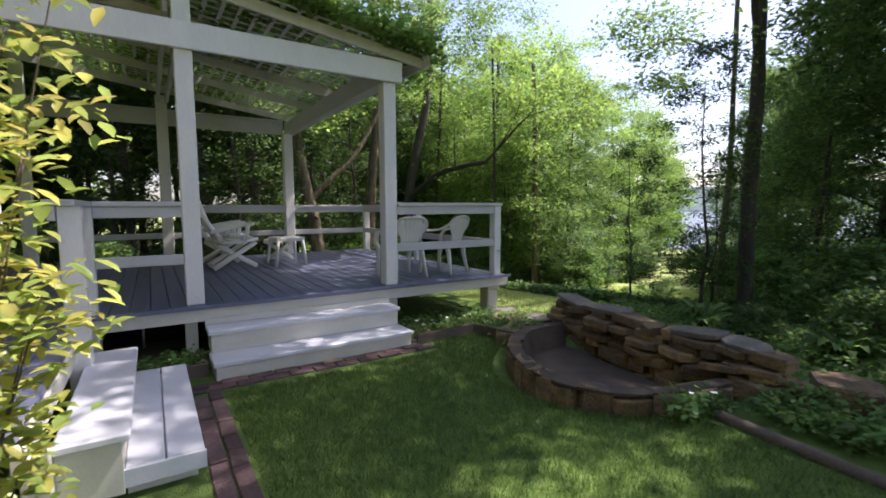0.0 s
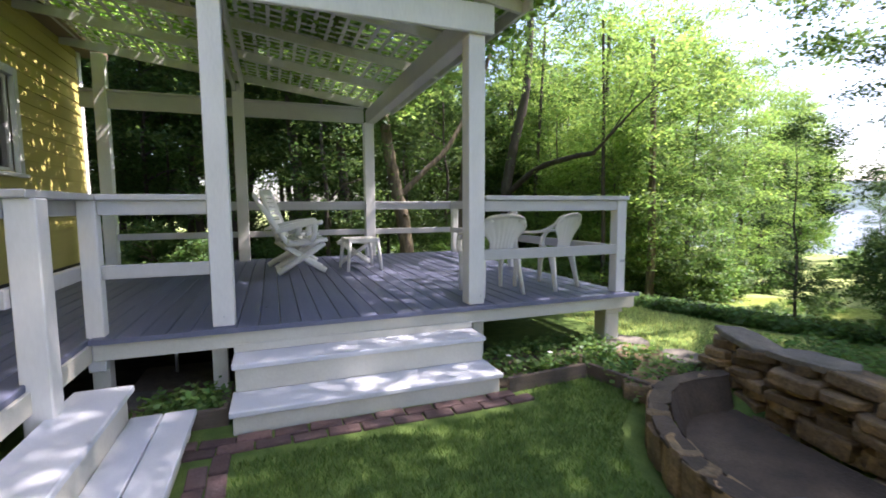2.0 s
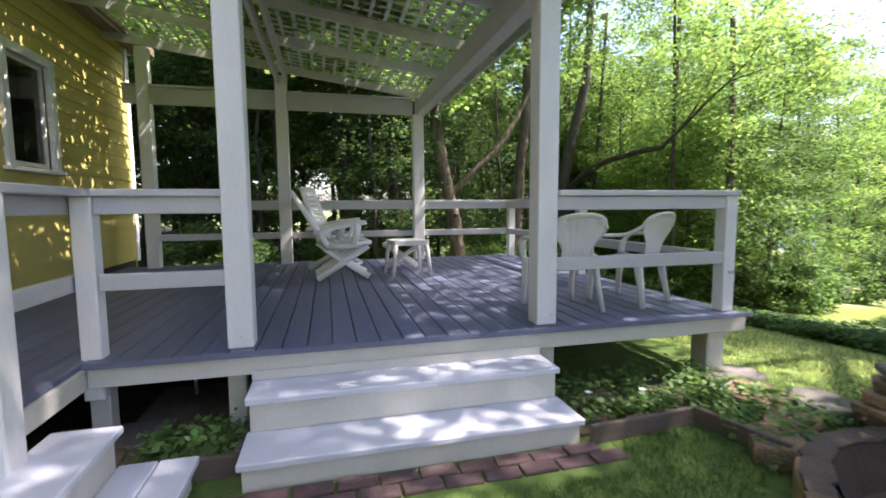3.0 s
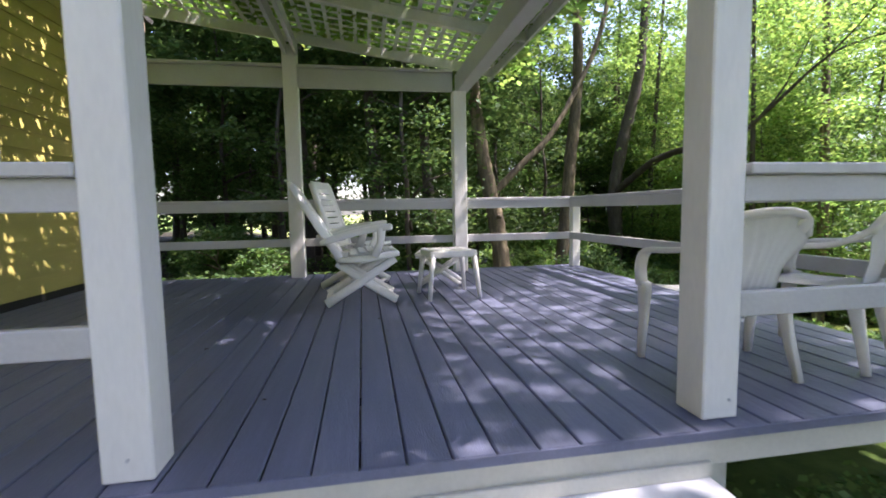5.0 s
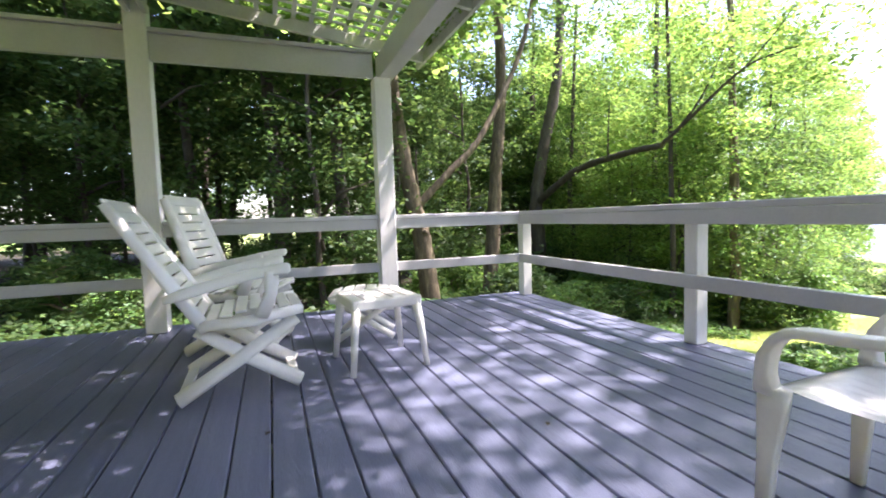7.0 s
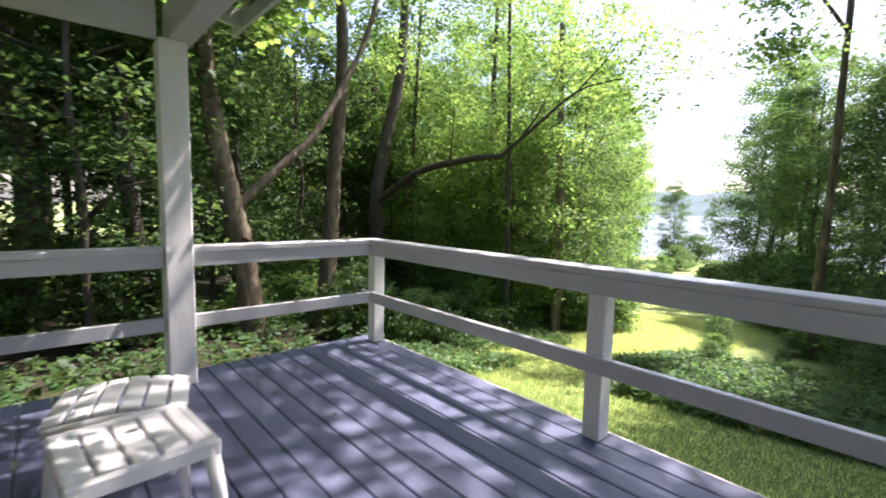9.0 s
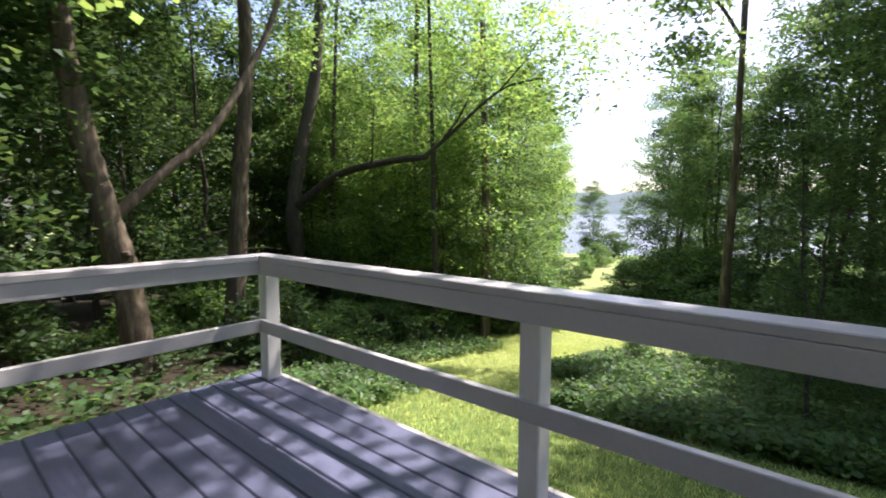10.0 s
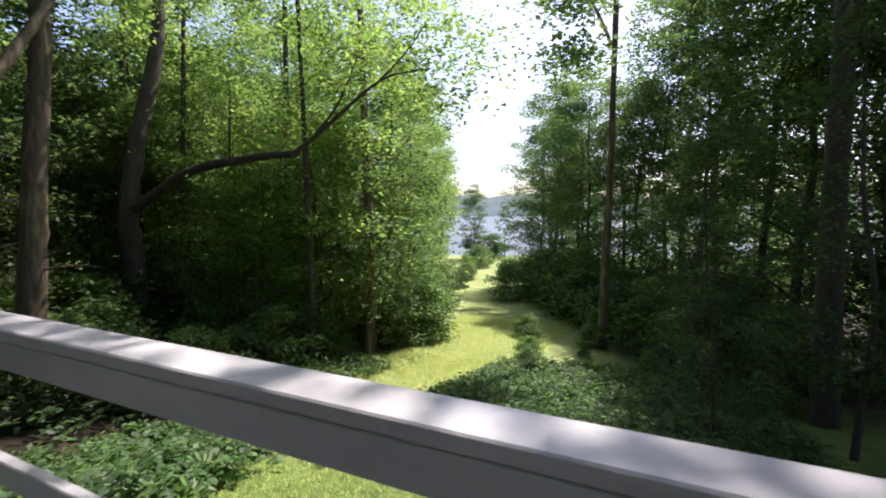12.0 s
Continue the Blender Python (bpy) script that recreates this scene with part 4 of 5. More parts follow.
def build_near_trees():
    g = gz(5.4, 15.0)
    limb_tree("brown-barked tree with a knot and a slanting limb behind the deck",
              [([(5.42, 15.0, g - 0.3), (5.34, 15.0, 0.15), (5.20, 15.0, 1.25), (5.02, 15.0, 2.1), (4.80, 15.0, 3.36), (4.68, 15.0, 5.06), (4.8, 15.0, 9.5)], 0.225, 0.11),
               ([(5.14, 15.0, 1.85), (5.83, 15.0, 2.53), (6.53, 15.0, 3.2), (7.18, 15.05, 4.24), (7.68, 15.0, 5.31), (8.1, 15.0, 6.8)], 0.085, 0.045),
               ([(5.2, 14.9, 1.3), (5.22, 14.76, 1.33), (5.23, 14.72, 1.3)], 0.06, 0.035)], BARK, 1, cloud(1, 60, (1.4, 13.0, 6.0), (8.0, 17.0, 11.5)), 60, 0.16, LEAF_SHADED)
    g = gz(7.6, 16.8)
    limb_tree("scaly brown-barked tree standing behind the deck corner",
              [([(7.56, 16.8, g - 0.3), (7.70, 16.8, 0.1), (7.81, 16.8, 1.42), (7.91, 16.8, 2.75), (8.05, 16.8, 4.1), (8.12, 16.8, 5.5), (8.1, 16.9, 8.0), (8.2, 17.0, 11.5)], 0.215, 0.10),
               ([(7.83, 16.7, 1.1), (8.1, 16.3, 1.16), (8.4, 16.0, 1.12)], 0.022, 0.006), ([(7.83, 16.7, 1.25), (8.05, 16.3, 1.5), (8.15, 16.1, 1.75)], 0.016, 0.005)], BARK, 2,
              # cloud 22: sprays out of view, added to shade the wood floor
              np.concatenate([cloud(2, 30, (5.6, 14.6, 5.6), (10.4, 18.4, 12.0)), cloud(22, 34, (8.6, 13.4, 7.2), (13.0, 16.6, 11.4))]), 60, 0.16, LEAF)
    g = gz(11.2, 20.0)
    limb_tree("dark forked tree with one long limb reaching over the clearing",
              [([(11.25, 20.0, g - 0.3), (11.24, 20.0, 0.45), (11.15, 20.0, 2.1), (11.57, 20.0, 4.28), (12.01, 20.0, 6.03), (12.22, 20.0, 7.94), (12.3, 20.0, 11.0)], 0.27, 0.13),
               ([(11.16, 20.0, 2.0), (11.4, 18.05, 2.95), (11.4, 15.84, 3.2), (11.4, 14.63, 3.22)], 0.125, 0.07),
               ([(11.4, 14.7, 3.22), (11.4, 14.2, 3.5), (11.4, 13.46, 3.95), (11.4, 12.88, 4.3), (11.4, 12.34, 4.5), (11.4, 11.53, 4.52)], 0.055, 0.012),
               ([(11.4, 14.2, 3.5), (11.7, 13.8, 4.2), (12.0, 13.5, 5.2)], 0.035, 0.01), ([(11.4, 12.7, 4.36), (11.6, 12.2, 4.9), (11.7, 11.8, 5.4)], 0.022, 0.007), ([(11.4, 16.6, 3.12), (11.0, 16.1, 3.7), (10.8, 15.8, 4.6)], 0.03, 0.01)], DARKBARK, 3,
              np.concatenate([cloud(3, 26, (8.6, 17.2, 5.4), (15, 21.4, 11)), cloud(4, 10, (13.5, 13.8, 5.0), (17.2, 16, 8.5)), cloud(44, 14, (11.6, 10.9, 3.8), (12.8, 14.2, 5.8)), cloud(45, 8, (12.0, 13.6, 1.6), (13.0, 15.0, 4.2))]), 84, 0.16, LEAF_SUNLIT)
    for x, y, r, h, k in ((13.6, 14.4, 0.15, 8.5, 5), (12.9, 20.2, 0.12, 11, 6), (14.7, 18.0, 0.15, 11, 7), (12.1, 15.0, 0.085, 9, 8)):
        g = gz(x, y)
        limb_tree("straight-trunked tree at the edge of the clearing", [([(x, y, g - 0.3), (x + 0.06, y, g + 1.5), (x - 0.16 + 0.07 * (k % 3), y, g + 4), (x + 0.02, y + 0.1, g + 6), (x + 0.3 - 0.2 * (k % 3), y + 0.1, g + h)], r, r * 0.45)], BARK if k == 5 else DARKBARK, k,
                  cloud(k + 20, 44 if k == 5 else 24, (x - (0.6 if k == 5 else 1.2), y - 1.3, g + (1.5 if k == 5 else 4.4)), (x + 2.0, y + 1.8, g + h + 0.5)), 66, 0.16, (LEAF_SUNLIT, LEAF)[k % 2])
    g = gz(16.9, 9.1)
    limb_tree("tall bare-trunked tree on the shady side of the clearing", [([(16.9, 9.1, g - 0.3), (16.86, 9.1, g + 2), (17.0, 9.05, g + 5), (16.8, 9.0, g + 12)], 0.14, 0.06), ([(16.92, 9.05, 6.2), (14.8, 9.3, 6.5), (13.5, 9.45, 6.2), (12.3, 9.5, 5.5)], 0.045, 0.01), ([(14.2, 9.4, 6.4), (13.4, 9.1, 5.8), (12.8, 9.0, 5.3)], 0.02, 0.007)], BARK, 9,
              np.concatenate([cloud(9, 50, (14.0, 4.6, 3.6), (17.6, 6.9, 12)), cloud(16, 15, (12.0, 8.9, 5.0), (14.8, 10.0, 6.9))]), 80, 0.17, LEAF)
    g = gz(11.2, 5.9)
    limb_tree("large dark-trunked shade tree with spreading limbs",
              [([(11.2, 5.85, g - 0.3), (11.2, 5.9, g + 2), (11.3, 5.9, 4.5), (11.2, 6.0, 8), (11.0, 6.1, 12)], 0.155, 0.08),
               ([(11.3, 5.9, 4.2), (10.2, 5.6, 5.6), (8.6, 5.3, 7.0), (7.0, 5.2, 8.0)], 0.08, 0.025),
               ([(11.25, 5.95, 6.0), (10.4, 7.0, 7.2), (8.8, 7.9, 8.6), (6.9, 8.4, 9.6)], 0.08, 0.025),
               ([(11.2, 5.9, 6.8), (10.0, 4.2, 8.2), (8.6, 2.6, 9.2), (6.8, 1.6, 9.6)], 0.08, 0.025)], DARKBARK, 10,
              # clouds 14 and 15: unseen sprays added to shade the lawn beside the deck
              np.concatenate([cloud(10, 34, (9.6, 1.4, 3.6), (14.0, 5.2, 8)), gaps(cloud(11, 480, (4.6, -3.5, 7.4), (12.5, 6.6, 12.5))), gaps(cloud(12, 46, (5.5, 6.6, 7.8), (11, 9.0, 12.0))), gaps(cloud(14, 56, (10.4, 3.0, 7.4), (15.4, 5.9, 11.0))), cloud(15, 34, (11.8, 5.9, 8.2), (14.6, 7.2, 10.4))]), 80, 0.17, LEAF_SHADED)


build_near_trees()


# ---- furniture ----
def build_recliner(m, lean=31.3):
    """A folding slatted garden armchair that faces its own +x, its back leaning by so many degrees."""
    c = thing("recliner_chair", "white plastic folding armchair with a high slatted back", "chair", m, "garden chairs on the deck")
    hw = 0.25
    sl, cl = math.sin(radians(lean)), math.cos(radians(lean))

    def back(d, y, off=0.0):
        return (-0.15 - d * sl - off * cl, y, 0.36 + d * cl - off * sl)

    for s in (-1, 1):
        y = s * hw
        part("rear_leg", tube([(-0.29, y, 0.035), (-0.02, y, 0.20), (0.27, y, 0.385)], [0.042, 0.04, 0.036], 10, flat=0.6), PLASTIC, c, smooth=True)
        y = s * (hw - 0.05)
        part("front_leg", tube([(0.28, y, 0.035), (0.0, y, 0.215), (-0.20, y, 0.36)], [0.042, 0.04, 0.036], 10, flat=0.6), PLASTIC, c, smooth=True)
        y = s * (hw + 0.0)
        part("back_upright", tube([back(0, y * 0.94), back(0.3, y * 0.94), back(0.732, y * 0.94)], [0.036, 0.038, 0.026], 8, flat=0.6), PLASTIC, c, smooth=True)
        y = s * (hw + 0.035)
        arm = smooth_path([(-0.32, y, 0.53), (-0.12, y, 0.585), (0.06, y, 0.625), (0.20, y, 0.645), (0.25, y, 0.645)], 3)
        rest = part("armrest", tube(arm, [0.022, *[0.036] * (len(arm) - 2), 0.02], 10, flat=0.38), PLASTIC, c, smooth=True)
        part("arm_post", tube([(0.16, y, 0.635), (0.15, y, 0.52), (0.10, y, 0.41)], [0.05, 0.04, 0.05], 10, flat=0.5), PLASTIC, rest, smooth=True)
        part("seat_rail", tube([(-0.18, y * 0.9, 0.385), (0.05, y * 0.9, 0.39), (0.30, y * 0.9, 0.43)], [0.03, 0.036, 0.03], 8, flat=0.6), PLASTIC, c, smooth=True)
    part("foot_bar", bar((-0.27, -hw, 0.05), (-0.27, hw, 0.05), 0.05, 0.025), PLASTIC, c, bevel=0.004)
    part("foot_bar", bar((0.25, -hw + 0.05, 0.05), (0.25, hw - 0.05, 0.05), 0.05, 0.025), PLASTIC, c, bevel=0.004)
    for k in range(7):
        u = k / 6
        x, z = -0.13 + 0.41 * u, 0.405 + 0.03 * math.sin(u * 3.1) + 0.025 * u
        part("seat_slat", bar((x, -hw + 0.005, z), (x, hw - 0.005, z), 0.056, 0.016), PLASTIC, c, bevel=0.004)
    for k in range(11):
        u = k / 10
        d = 0.085 + 0.635 * u
        part("back_slat", bar(back(d, -hw + 0.01, -0.006), back(d, hw - 0.01, -0.006), 0.054 if k < 10 else 0.07, 0.016, up=(cl, 0, sl)), PLASTIC, c, bevel=0.004)
    for s in (-1, 1):
        part("back_edge", bar(back(0.08, s * 0.185, -0.007), back(0.71, s * 0.185, -0.007), 0.075, 0.013, up=(cl, 0, sl)), PLASTIC, c, bevel=0.003)
    return c


def build_side_table(m):
    """A square slatted moulded stool."""
    c = thing("side_table", "white plastic slatted square stool with splayed legs", "stool", m, "stools on the deck")
    h, e = 0.42, 0.21
    for sx in (-1, 1):
        for sy in (-1, 1):
            part("leg", tube([(sx * (e + 0.015), sy * (e + 0.015), 0.0), (sx * (e - 0.01), sy * (e - 0.01), 0.25), (sx * (e - 0.03), sy * (e - 0.03), h - 0.025)], [0.018, 0.023, 0.030], 8), PLASTIC, c, smooth=True)
    for k in range(5):
        x = -0.168 + k * 0.084
        part("top_slat", bx(x - 0.036, -e + 0.035, h - 0.022, x + 0.036, e - 0.035, h), PLASTIC, c, bevel=0.005)
    for s in (-1, 1):
        part("apron", bx(-e, s * (e - 0.017) - 0.016, h - 0.055, e, s * (e - 0.017) + 0.016, h + 0.003), PLASTIC, c, bevel=0.008)
        part("apron", bx(s * (e - 0.017) - 0.016, -e + 0.034, h - 0.055, s * (e - 0.017) + 0.016, e - 0.034, h + 0.002), PLASTIC, c, bevel=0.006)
    return c


def build_footrest(m):
    """A low slatted footrest on crossed legs."""
    c = thing("footrest", "white plastic slatted footrest on folding crossed legs", "stool", m, "stools on the deck")
    for s in (-1, 1):
        part("leg", tube([(-0.2, s * 0.17, 0.03), (0.2, s * 0.17, 0.30)], [0.026, 0.024], 8, flat=0.6), PLASTIC, c, smooth=True)
        part("leg", tube([(0.2, s * 0.13, 0.03), (-0.2, s * 0.13, 0.30)], [0.026, 0.024], 8, flat=0.6), PLASTIC, c, smooth=True)
        part("side_rail", tube([(-0.24, s * 0.19, 0.315), (0.0, s * 0.19, 0.335), (0.24, s * 0.19, 0.32)], [0.024, 0.026, 0.024], 8, flat=0.6), PLASTIC, c, smooth=True)
    for k in range(6):
        x = -0.215 + k * 0.086
        z = 0.345 + 0.022 * math.sin(k / 5 * math.pi)
        part("top_slat", bar((x, -0.185, z), (x, 0.185, z), 0.074, 0.018, up=(0.25 * (k - 2.5) / 2.5, 0, 1)), PLASTIC, c, bevel=0.004)
    return c


def strip(points, sizes, axis, n=12):
    """A moulded strip along points; sizes are (width along the axis, thickness) at each."""
    bm = bmesh.new()
    points, axis = [Vector(p) for p in points], Vector(axis)
    rings = []
    for i, p in enumerate(points):
        d = (points[min(i + 1, len(points) - 1)] - points[max(i - 1, 0)]).normalized()
        side = (axis - d * axis.dot(d)).normalized()
        o = d.cross(side)
        ring = []
        for k in range(n):
            c, s = math.cos(2 * math.pi * k / n), math.sin(2 * math.pi * k / n)
            ring.append(bm.verts.new(p + side * math.copysign(abs(c) ** 0.5, c) * sizes[i][0] / 2 + o * math.copysign(abs(s) ** 0.5, s) * sizes[i][1] / 2))
        rings.append(ring)
    for a, b in zip(rings, rings[1:]):
        for k in range(n):
            bm.faces.new((a[k], a[(k + 1) % n], b[(k + 1) % n], b[k]))
    bm.faces.new(rings[0][::-1])
    bm.faces.new(rings[-1])
    return bm


def build_armchair(m):
    """A stacking moulded armchair that faces its own +y."""
    c = thing("stacking_armchair", "white moulded plastic stacking armchair with a fluted fan back", "chair", m, "stacking armchairs by the railing")
    hw = 0.24
    bm = bmesh.new()
    nx, ny = 36, 12
    grid = {}
    for i in range(nx + 1):
        for j in range(ny + 1):
            u, v = i / nx * 2 - 1, j / ny
            w = hw * (0.88 + 0.12 * v)
            z = 0.41 + 0.02 * u * u - 0.018 * math.sin(v * math.pi) - 0.03 * max(0, v - 0.85) / 0.15 * 0.8 - (0.005 if i % 4 == 2 and 0 < j < ny - 1 else 0.0)
            grid[i, j] = bm.verts.new((u * w, -0.2 + 0.46 * v - 0.03 * u * u * v, z))
    for i in range(nx):
        for j in range(ny):
            bm.faces.new((grid[i, j], grid[i + 1, j], grid[i + 1, j + 1], grid[i, j + 1]))
    r = bmesh.ops.solidify(bm, geom=bm.faces[:], thickness=0.016)
    part("seat", bm, PLASTIC, c, smooth=True)
    for s in (-1, 1):
        # front leg rises into the arm, which sweeps back and up into the top of the back
        part("front_leg", strip([(s * (hw + 0.005), 0.225, 0.0), (s * hw, 0.215, 0.22), (s * (hw + 0.008), 0.20, 0.36), (s * (hw + 0.02), 0.19, 0.43)], [(0.036, 0.034), (0.052, 0.036), (0.078, 0.04), (0.082, 0.042)], (0, 1, 0)), PLASTIC, c, smooth=True)
        part("rear_leg", strip([(s * (hw - 0.01), -0.25, 0.0), (s * (hw - 0.035), -0.21, 0.22), (s * (hw - 0.045), -0.175, 0.42)], [(0.034, 0.034), (0.05, 0.036), (0.076, 0.04)], (0, 1, 0)), PLASTIC, c, smooth=True)
        arm = smooth_path([(s * (hw + 0.02), 0.21, 0.41), (s * (hw + 0.035), 0.20, 0.52), (s * (hw + 0.045), 0.14, 0.60), (s * (hw + 0.045), 0.0, 0.615), (s * (hw + 0.03), -0.13, 0.635), (s * (hw - 0.01), -0.235, 0.70), (s * (hw - 0.09), -0.285, 0.765)], 4)
        part("armrest", strip(arm, [(0.05, 0.056)] * 2 + [(0.056, 0.042)] * 3 + [(0.064, 0.03)] * (len(arm) - 5), (1, 0, 0)), PLASTIC, c, smooth=True)
    top = smooth_path([(-0.247, -0.24, 0.69), (-0.2, -0.275, 0.765), (-0.1, -0.31, 0.795), (0, -0.32, 0.80), (0.1, -0.31, 0.795), (0.2, -0.275, 0.765), (0.247, -0.24, 0.69)], 4)
    part("back_rim", tube(top, [0.02] * len(top), 10, flat=1.0), PLASTIC, c, smooth=True)
    bm = bmesh.new()
    cols, rows = 22, 12
    grid = {}
    for i in range(cols + 1):
        for j in range(rows + 1):
            u, v = i / cols * 2 - 1, j / rows
            half = 0.14 + 0.11 * min(1, max(0, (v - 0.4) / 0.5)) ** 1.5
            zt = 0.80 - 0.05 * u * u - 0.07 * u ** 6
            grid[i, j] = bm.verts.new((u * half, -0.185 - 0.135 * v + 0.075 * u * u * v + 0.007 * math.cos(u * 22) * (1 - v * 0.8), 0.40 + (zt - 0.40) * v))
    for i in range(cols):
        for j in range(rows):
            bm.faces.new((grid[i, j], grid[i + 1, j], grid[i + 1, j + 1], grid[i, j + 1]))
    bmesh.ops.solidify(bm, geom=bm.faces[:], thickness=0.012)
    part("backrest", bm, PLASTIC, c, "fan-shaped fluted backrest", smooth=True)
    return c


recliner = build_recliner(pose(2.09, 8.63, DZ, 0, 0, 2))
second = build_recliner(pose(2.05, 9.48, DZ, 0, 0, -17), 18)
tagged(second, "white plastic folding armchair with its slatted back set upright")
build_side_table(pose(2.86, 8.68, DZ, 0, 0, 5))
build_footrest(pose(2.90, 9.28, DZ, 0, 0, -14))
armchair = build_armchair(pose(3.74, 6.535, DZ, 0, 0, 1))
armchair.scale = (0.92, 1, 0.93)
tagged(copy_thing(armchair, pose(4.40, 6.60, DZ, 0, 0, 24)), "white moulded plastic stacking armchair turned sideways by the corner post")


# ---- stones ----
def stone(rng, w, d, h, n=9):
    """An uneven flat stone about its centre, standing on z = 0."""
    bm = bmesh.new()
    rad = [1 + rng.uniform(-0.16, 0.14) for _ in range(n)]
    rings = []
    for z, s in ((0, 0.96), (h * 0.12, 1.0), (h * 0.88, 1.0), (h, 0.955)):
        rings.append([bm.verts.new((math.copysign(abs(math.cos(a)) ** 0.55, math.cos(a)) * w / 2 * r * s, math.copysign(abs(math.sin(a)) ** 0.55, math.sin(a)) * d / 2 * r * s, z + rng.uniform(-0.05, 0.05) * h))
                      for a, r in ((2 * math.pi * k / n, rad[k]) for k in range(n))])
    for a, b in zip(rings, rings[1:]):
        for k in range(n):
            bm.faces.new((a[k], a[(k + 1) % n], b[(k + 1) % n], b[k]))
    bm.faces.new(rings[0][::-1])
    bm.faces.new(rings[-1])
    return bm


RIM = smooth_path([(4.88, 4.95, 0), (4.35, 4.95, 0), (3.86, 4.55, 0), (3.62, 4.0, 0), (3.72, 3.50, 0), (4.12, 3.22, 0), (4.62, 3.10, 0)], 6)


def build_pond():
    rng = random.Random(4)
    p = thing("garden_pond", "old garden pond of rust-brown fieldstone with a dry-laid back wall", "pond")
    # rim of squared stones round the basin
    length, k = 0.0, 0
    prev = RIM[0]
    acc = 0.0
    for a, b in zip(RIM, RIM[1:]):
        seg = (b - a).length
        acc += seg
        if acc > rng.uniform(0.09, 0.2):
            mid, d = (prev + b) / 2, (b - prev)
            w = d.length
            t = math.degrees(math.atan2(d.y, d.x))
            for z, h, dd in ((0.10, 0.215, 0.14),):
                part("rim_stone", stone(rng, w * rng.uniform(1.05, 1.2), dd * rng.uniform(0.85, 1.15), h * rng.uniform(0.86, 1.05), 10), STONE, p, m=pose(mid.x, mid.y, z, rng.uniform(-5, 5), rng.uniform(-4, 4), t + rng.uniform(-6, 6)))
            part("coping", stone(rng, w * 1.25, 0.12 + rng.uniform(-0.01, 0.03), 0.024), CEMENT, p, m=pose(mid.x, mid.y, 0.297, 0, 0, t))
            prev, acc = b, 0.0
    # inner lining, floor and a little water
    inner = [q * 1.0 for q in RIM]
    c = Vector((4.45, 4.05, 0))
    bm = bmesh.new()
    lo, hi = [], []
    for q in inner:
        d = (c - q).normalized()
        hi.append(bm.verts.new(q + d * 0.075 + Vector((0, 0, 0.312))))
        lo.append(bm.verts.new(q + d * 0.17 + Vector((0, 0, 0.11))))
    for i in range(len(hi) - 1):
        bm.faces.new((hi[i], hi[i + 1], lo[i + 1], lo[i]))
    bm.faces.new(lo[::-1])
    part("basin", bm, CEMENT, p, "stained cement basin")
    bm = bmesh.new()
    bm.faces.new([bm.verts.new((x, y, 0.0)) for x, y in ((0.17 * math.cos(a) * (1 + 0.2 * math.sin(3 * a)), 0.22 * math.sin(a) * (1 + 0.15 * math.cos(2 * a))) for a in (2 * math.pi * i / 28 for i in range(28)))])
    part("puddle", bm, water, p, "shallow puddle in the basin", m=pose(4.05, 3.8, 0.117))
    # back wall of flat courses, ragged along the top
    a, b = Vector((5.06, 5.08, 0)), Vector((4.80, 3.02, 0))
    d = (b - a).normalized()
    n = Vector((d.y, -d.x, 0))
    part("wall_core", bar(a + n * -0.04 + Vector((0, 0, 0.28)), b + n * -0.04 + Vector((0, 0, 0.28)), 0.14, 0.44), CEMENT, p)
    z, row = 0.02, 0
    while z < 0.56:
        h = rng.uniform(0.04, 0.10)
        s = -0.05 - rng.uniform(0, 0.1)
        top = z > 0.46
        while s < 2.1:
            w = rng.uniform(0.12, 0.42) if not top else rng.uniform(0.3, 0.5)
            q = a + d * (s + w / 2)
            u = (s + w / 2) / 2.08
            if z < 0.56 - 0.06 * u + 0.05 * math.sin(u * 9):
                t = math.degrees(math.atan2(d.y, d.x))
                off = rng.uniform(-0.055, 0.045) - 0.02
                part("wall_stone", stone(rng, w * 1.04, rng.uniform(0.24, 0.34), h * rng.uniform(0.8, 1.35) if not top else 0.045, rng.choice((6, 7, 9))), STONE if not top or rng.random() < 0.3 else FLAG, p, m=pose(q.x + n.x * off, q.y + n.y * off, z, rng.uniform(-7, 7), rng.uniform(-8, 8), t + rng.uniform(-12, 12)))
            s += w + 0.008
        z += h + 0.004
        row += 1
    # lone flat stones by the pier
    for x, y, w, dd, h, t in ((4.86, 6.0, 0.55, 0.42, 0.09, 10), (4.72, 5.62, 0.5, 0.36, 0.12, 40), (5.05, 5.45, 0.42, 0.34, 0.10, 80), (4.55, 5.28, 0.36, 0.26, 0.11, 20), (4.25, 5.12, 0.34, 0.26, 0.12, 60), (5.15, 2.55, 0.5, 0.4, 0.2, 15), (5.0, 2.1, 0.45, 0.36, 0.22, 50), (4.95, 2.85, 0.4, 0.3, 0.16, 70)):
        ob = part("flat_stone", stone(rng, w, dd, h), FLAG if h < 0.105 else STONE, m=pose(x, y, 0.17, rng.uniform(-3, 3), rng.uniform(-3, 3), t))
        tagged(ob, "weathered flat fieldstone lying in the garden bed", "stone", "loose garden stones")


build_pond()


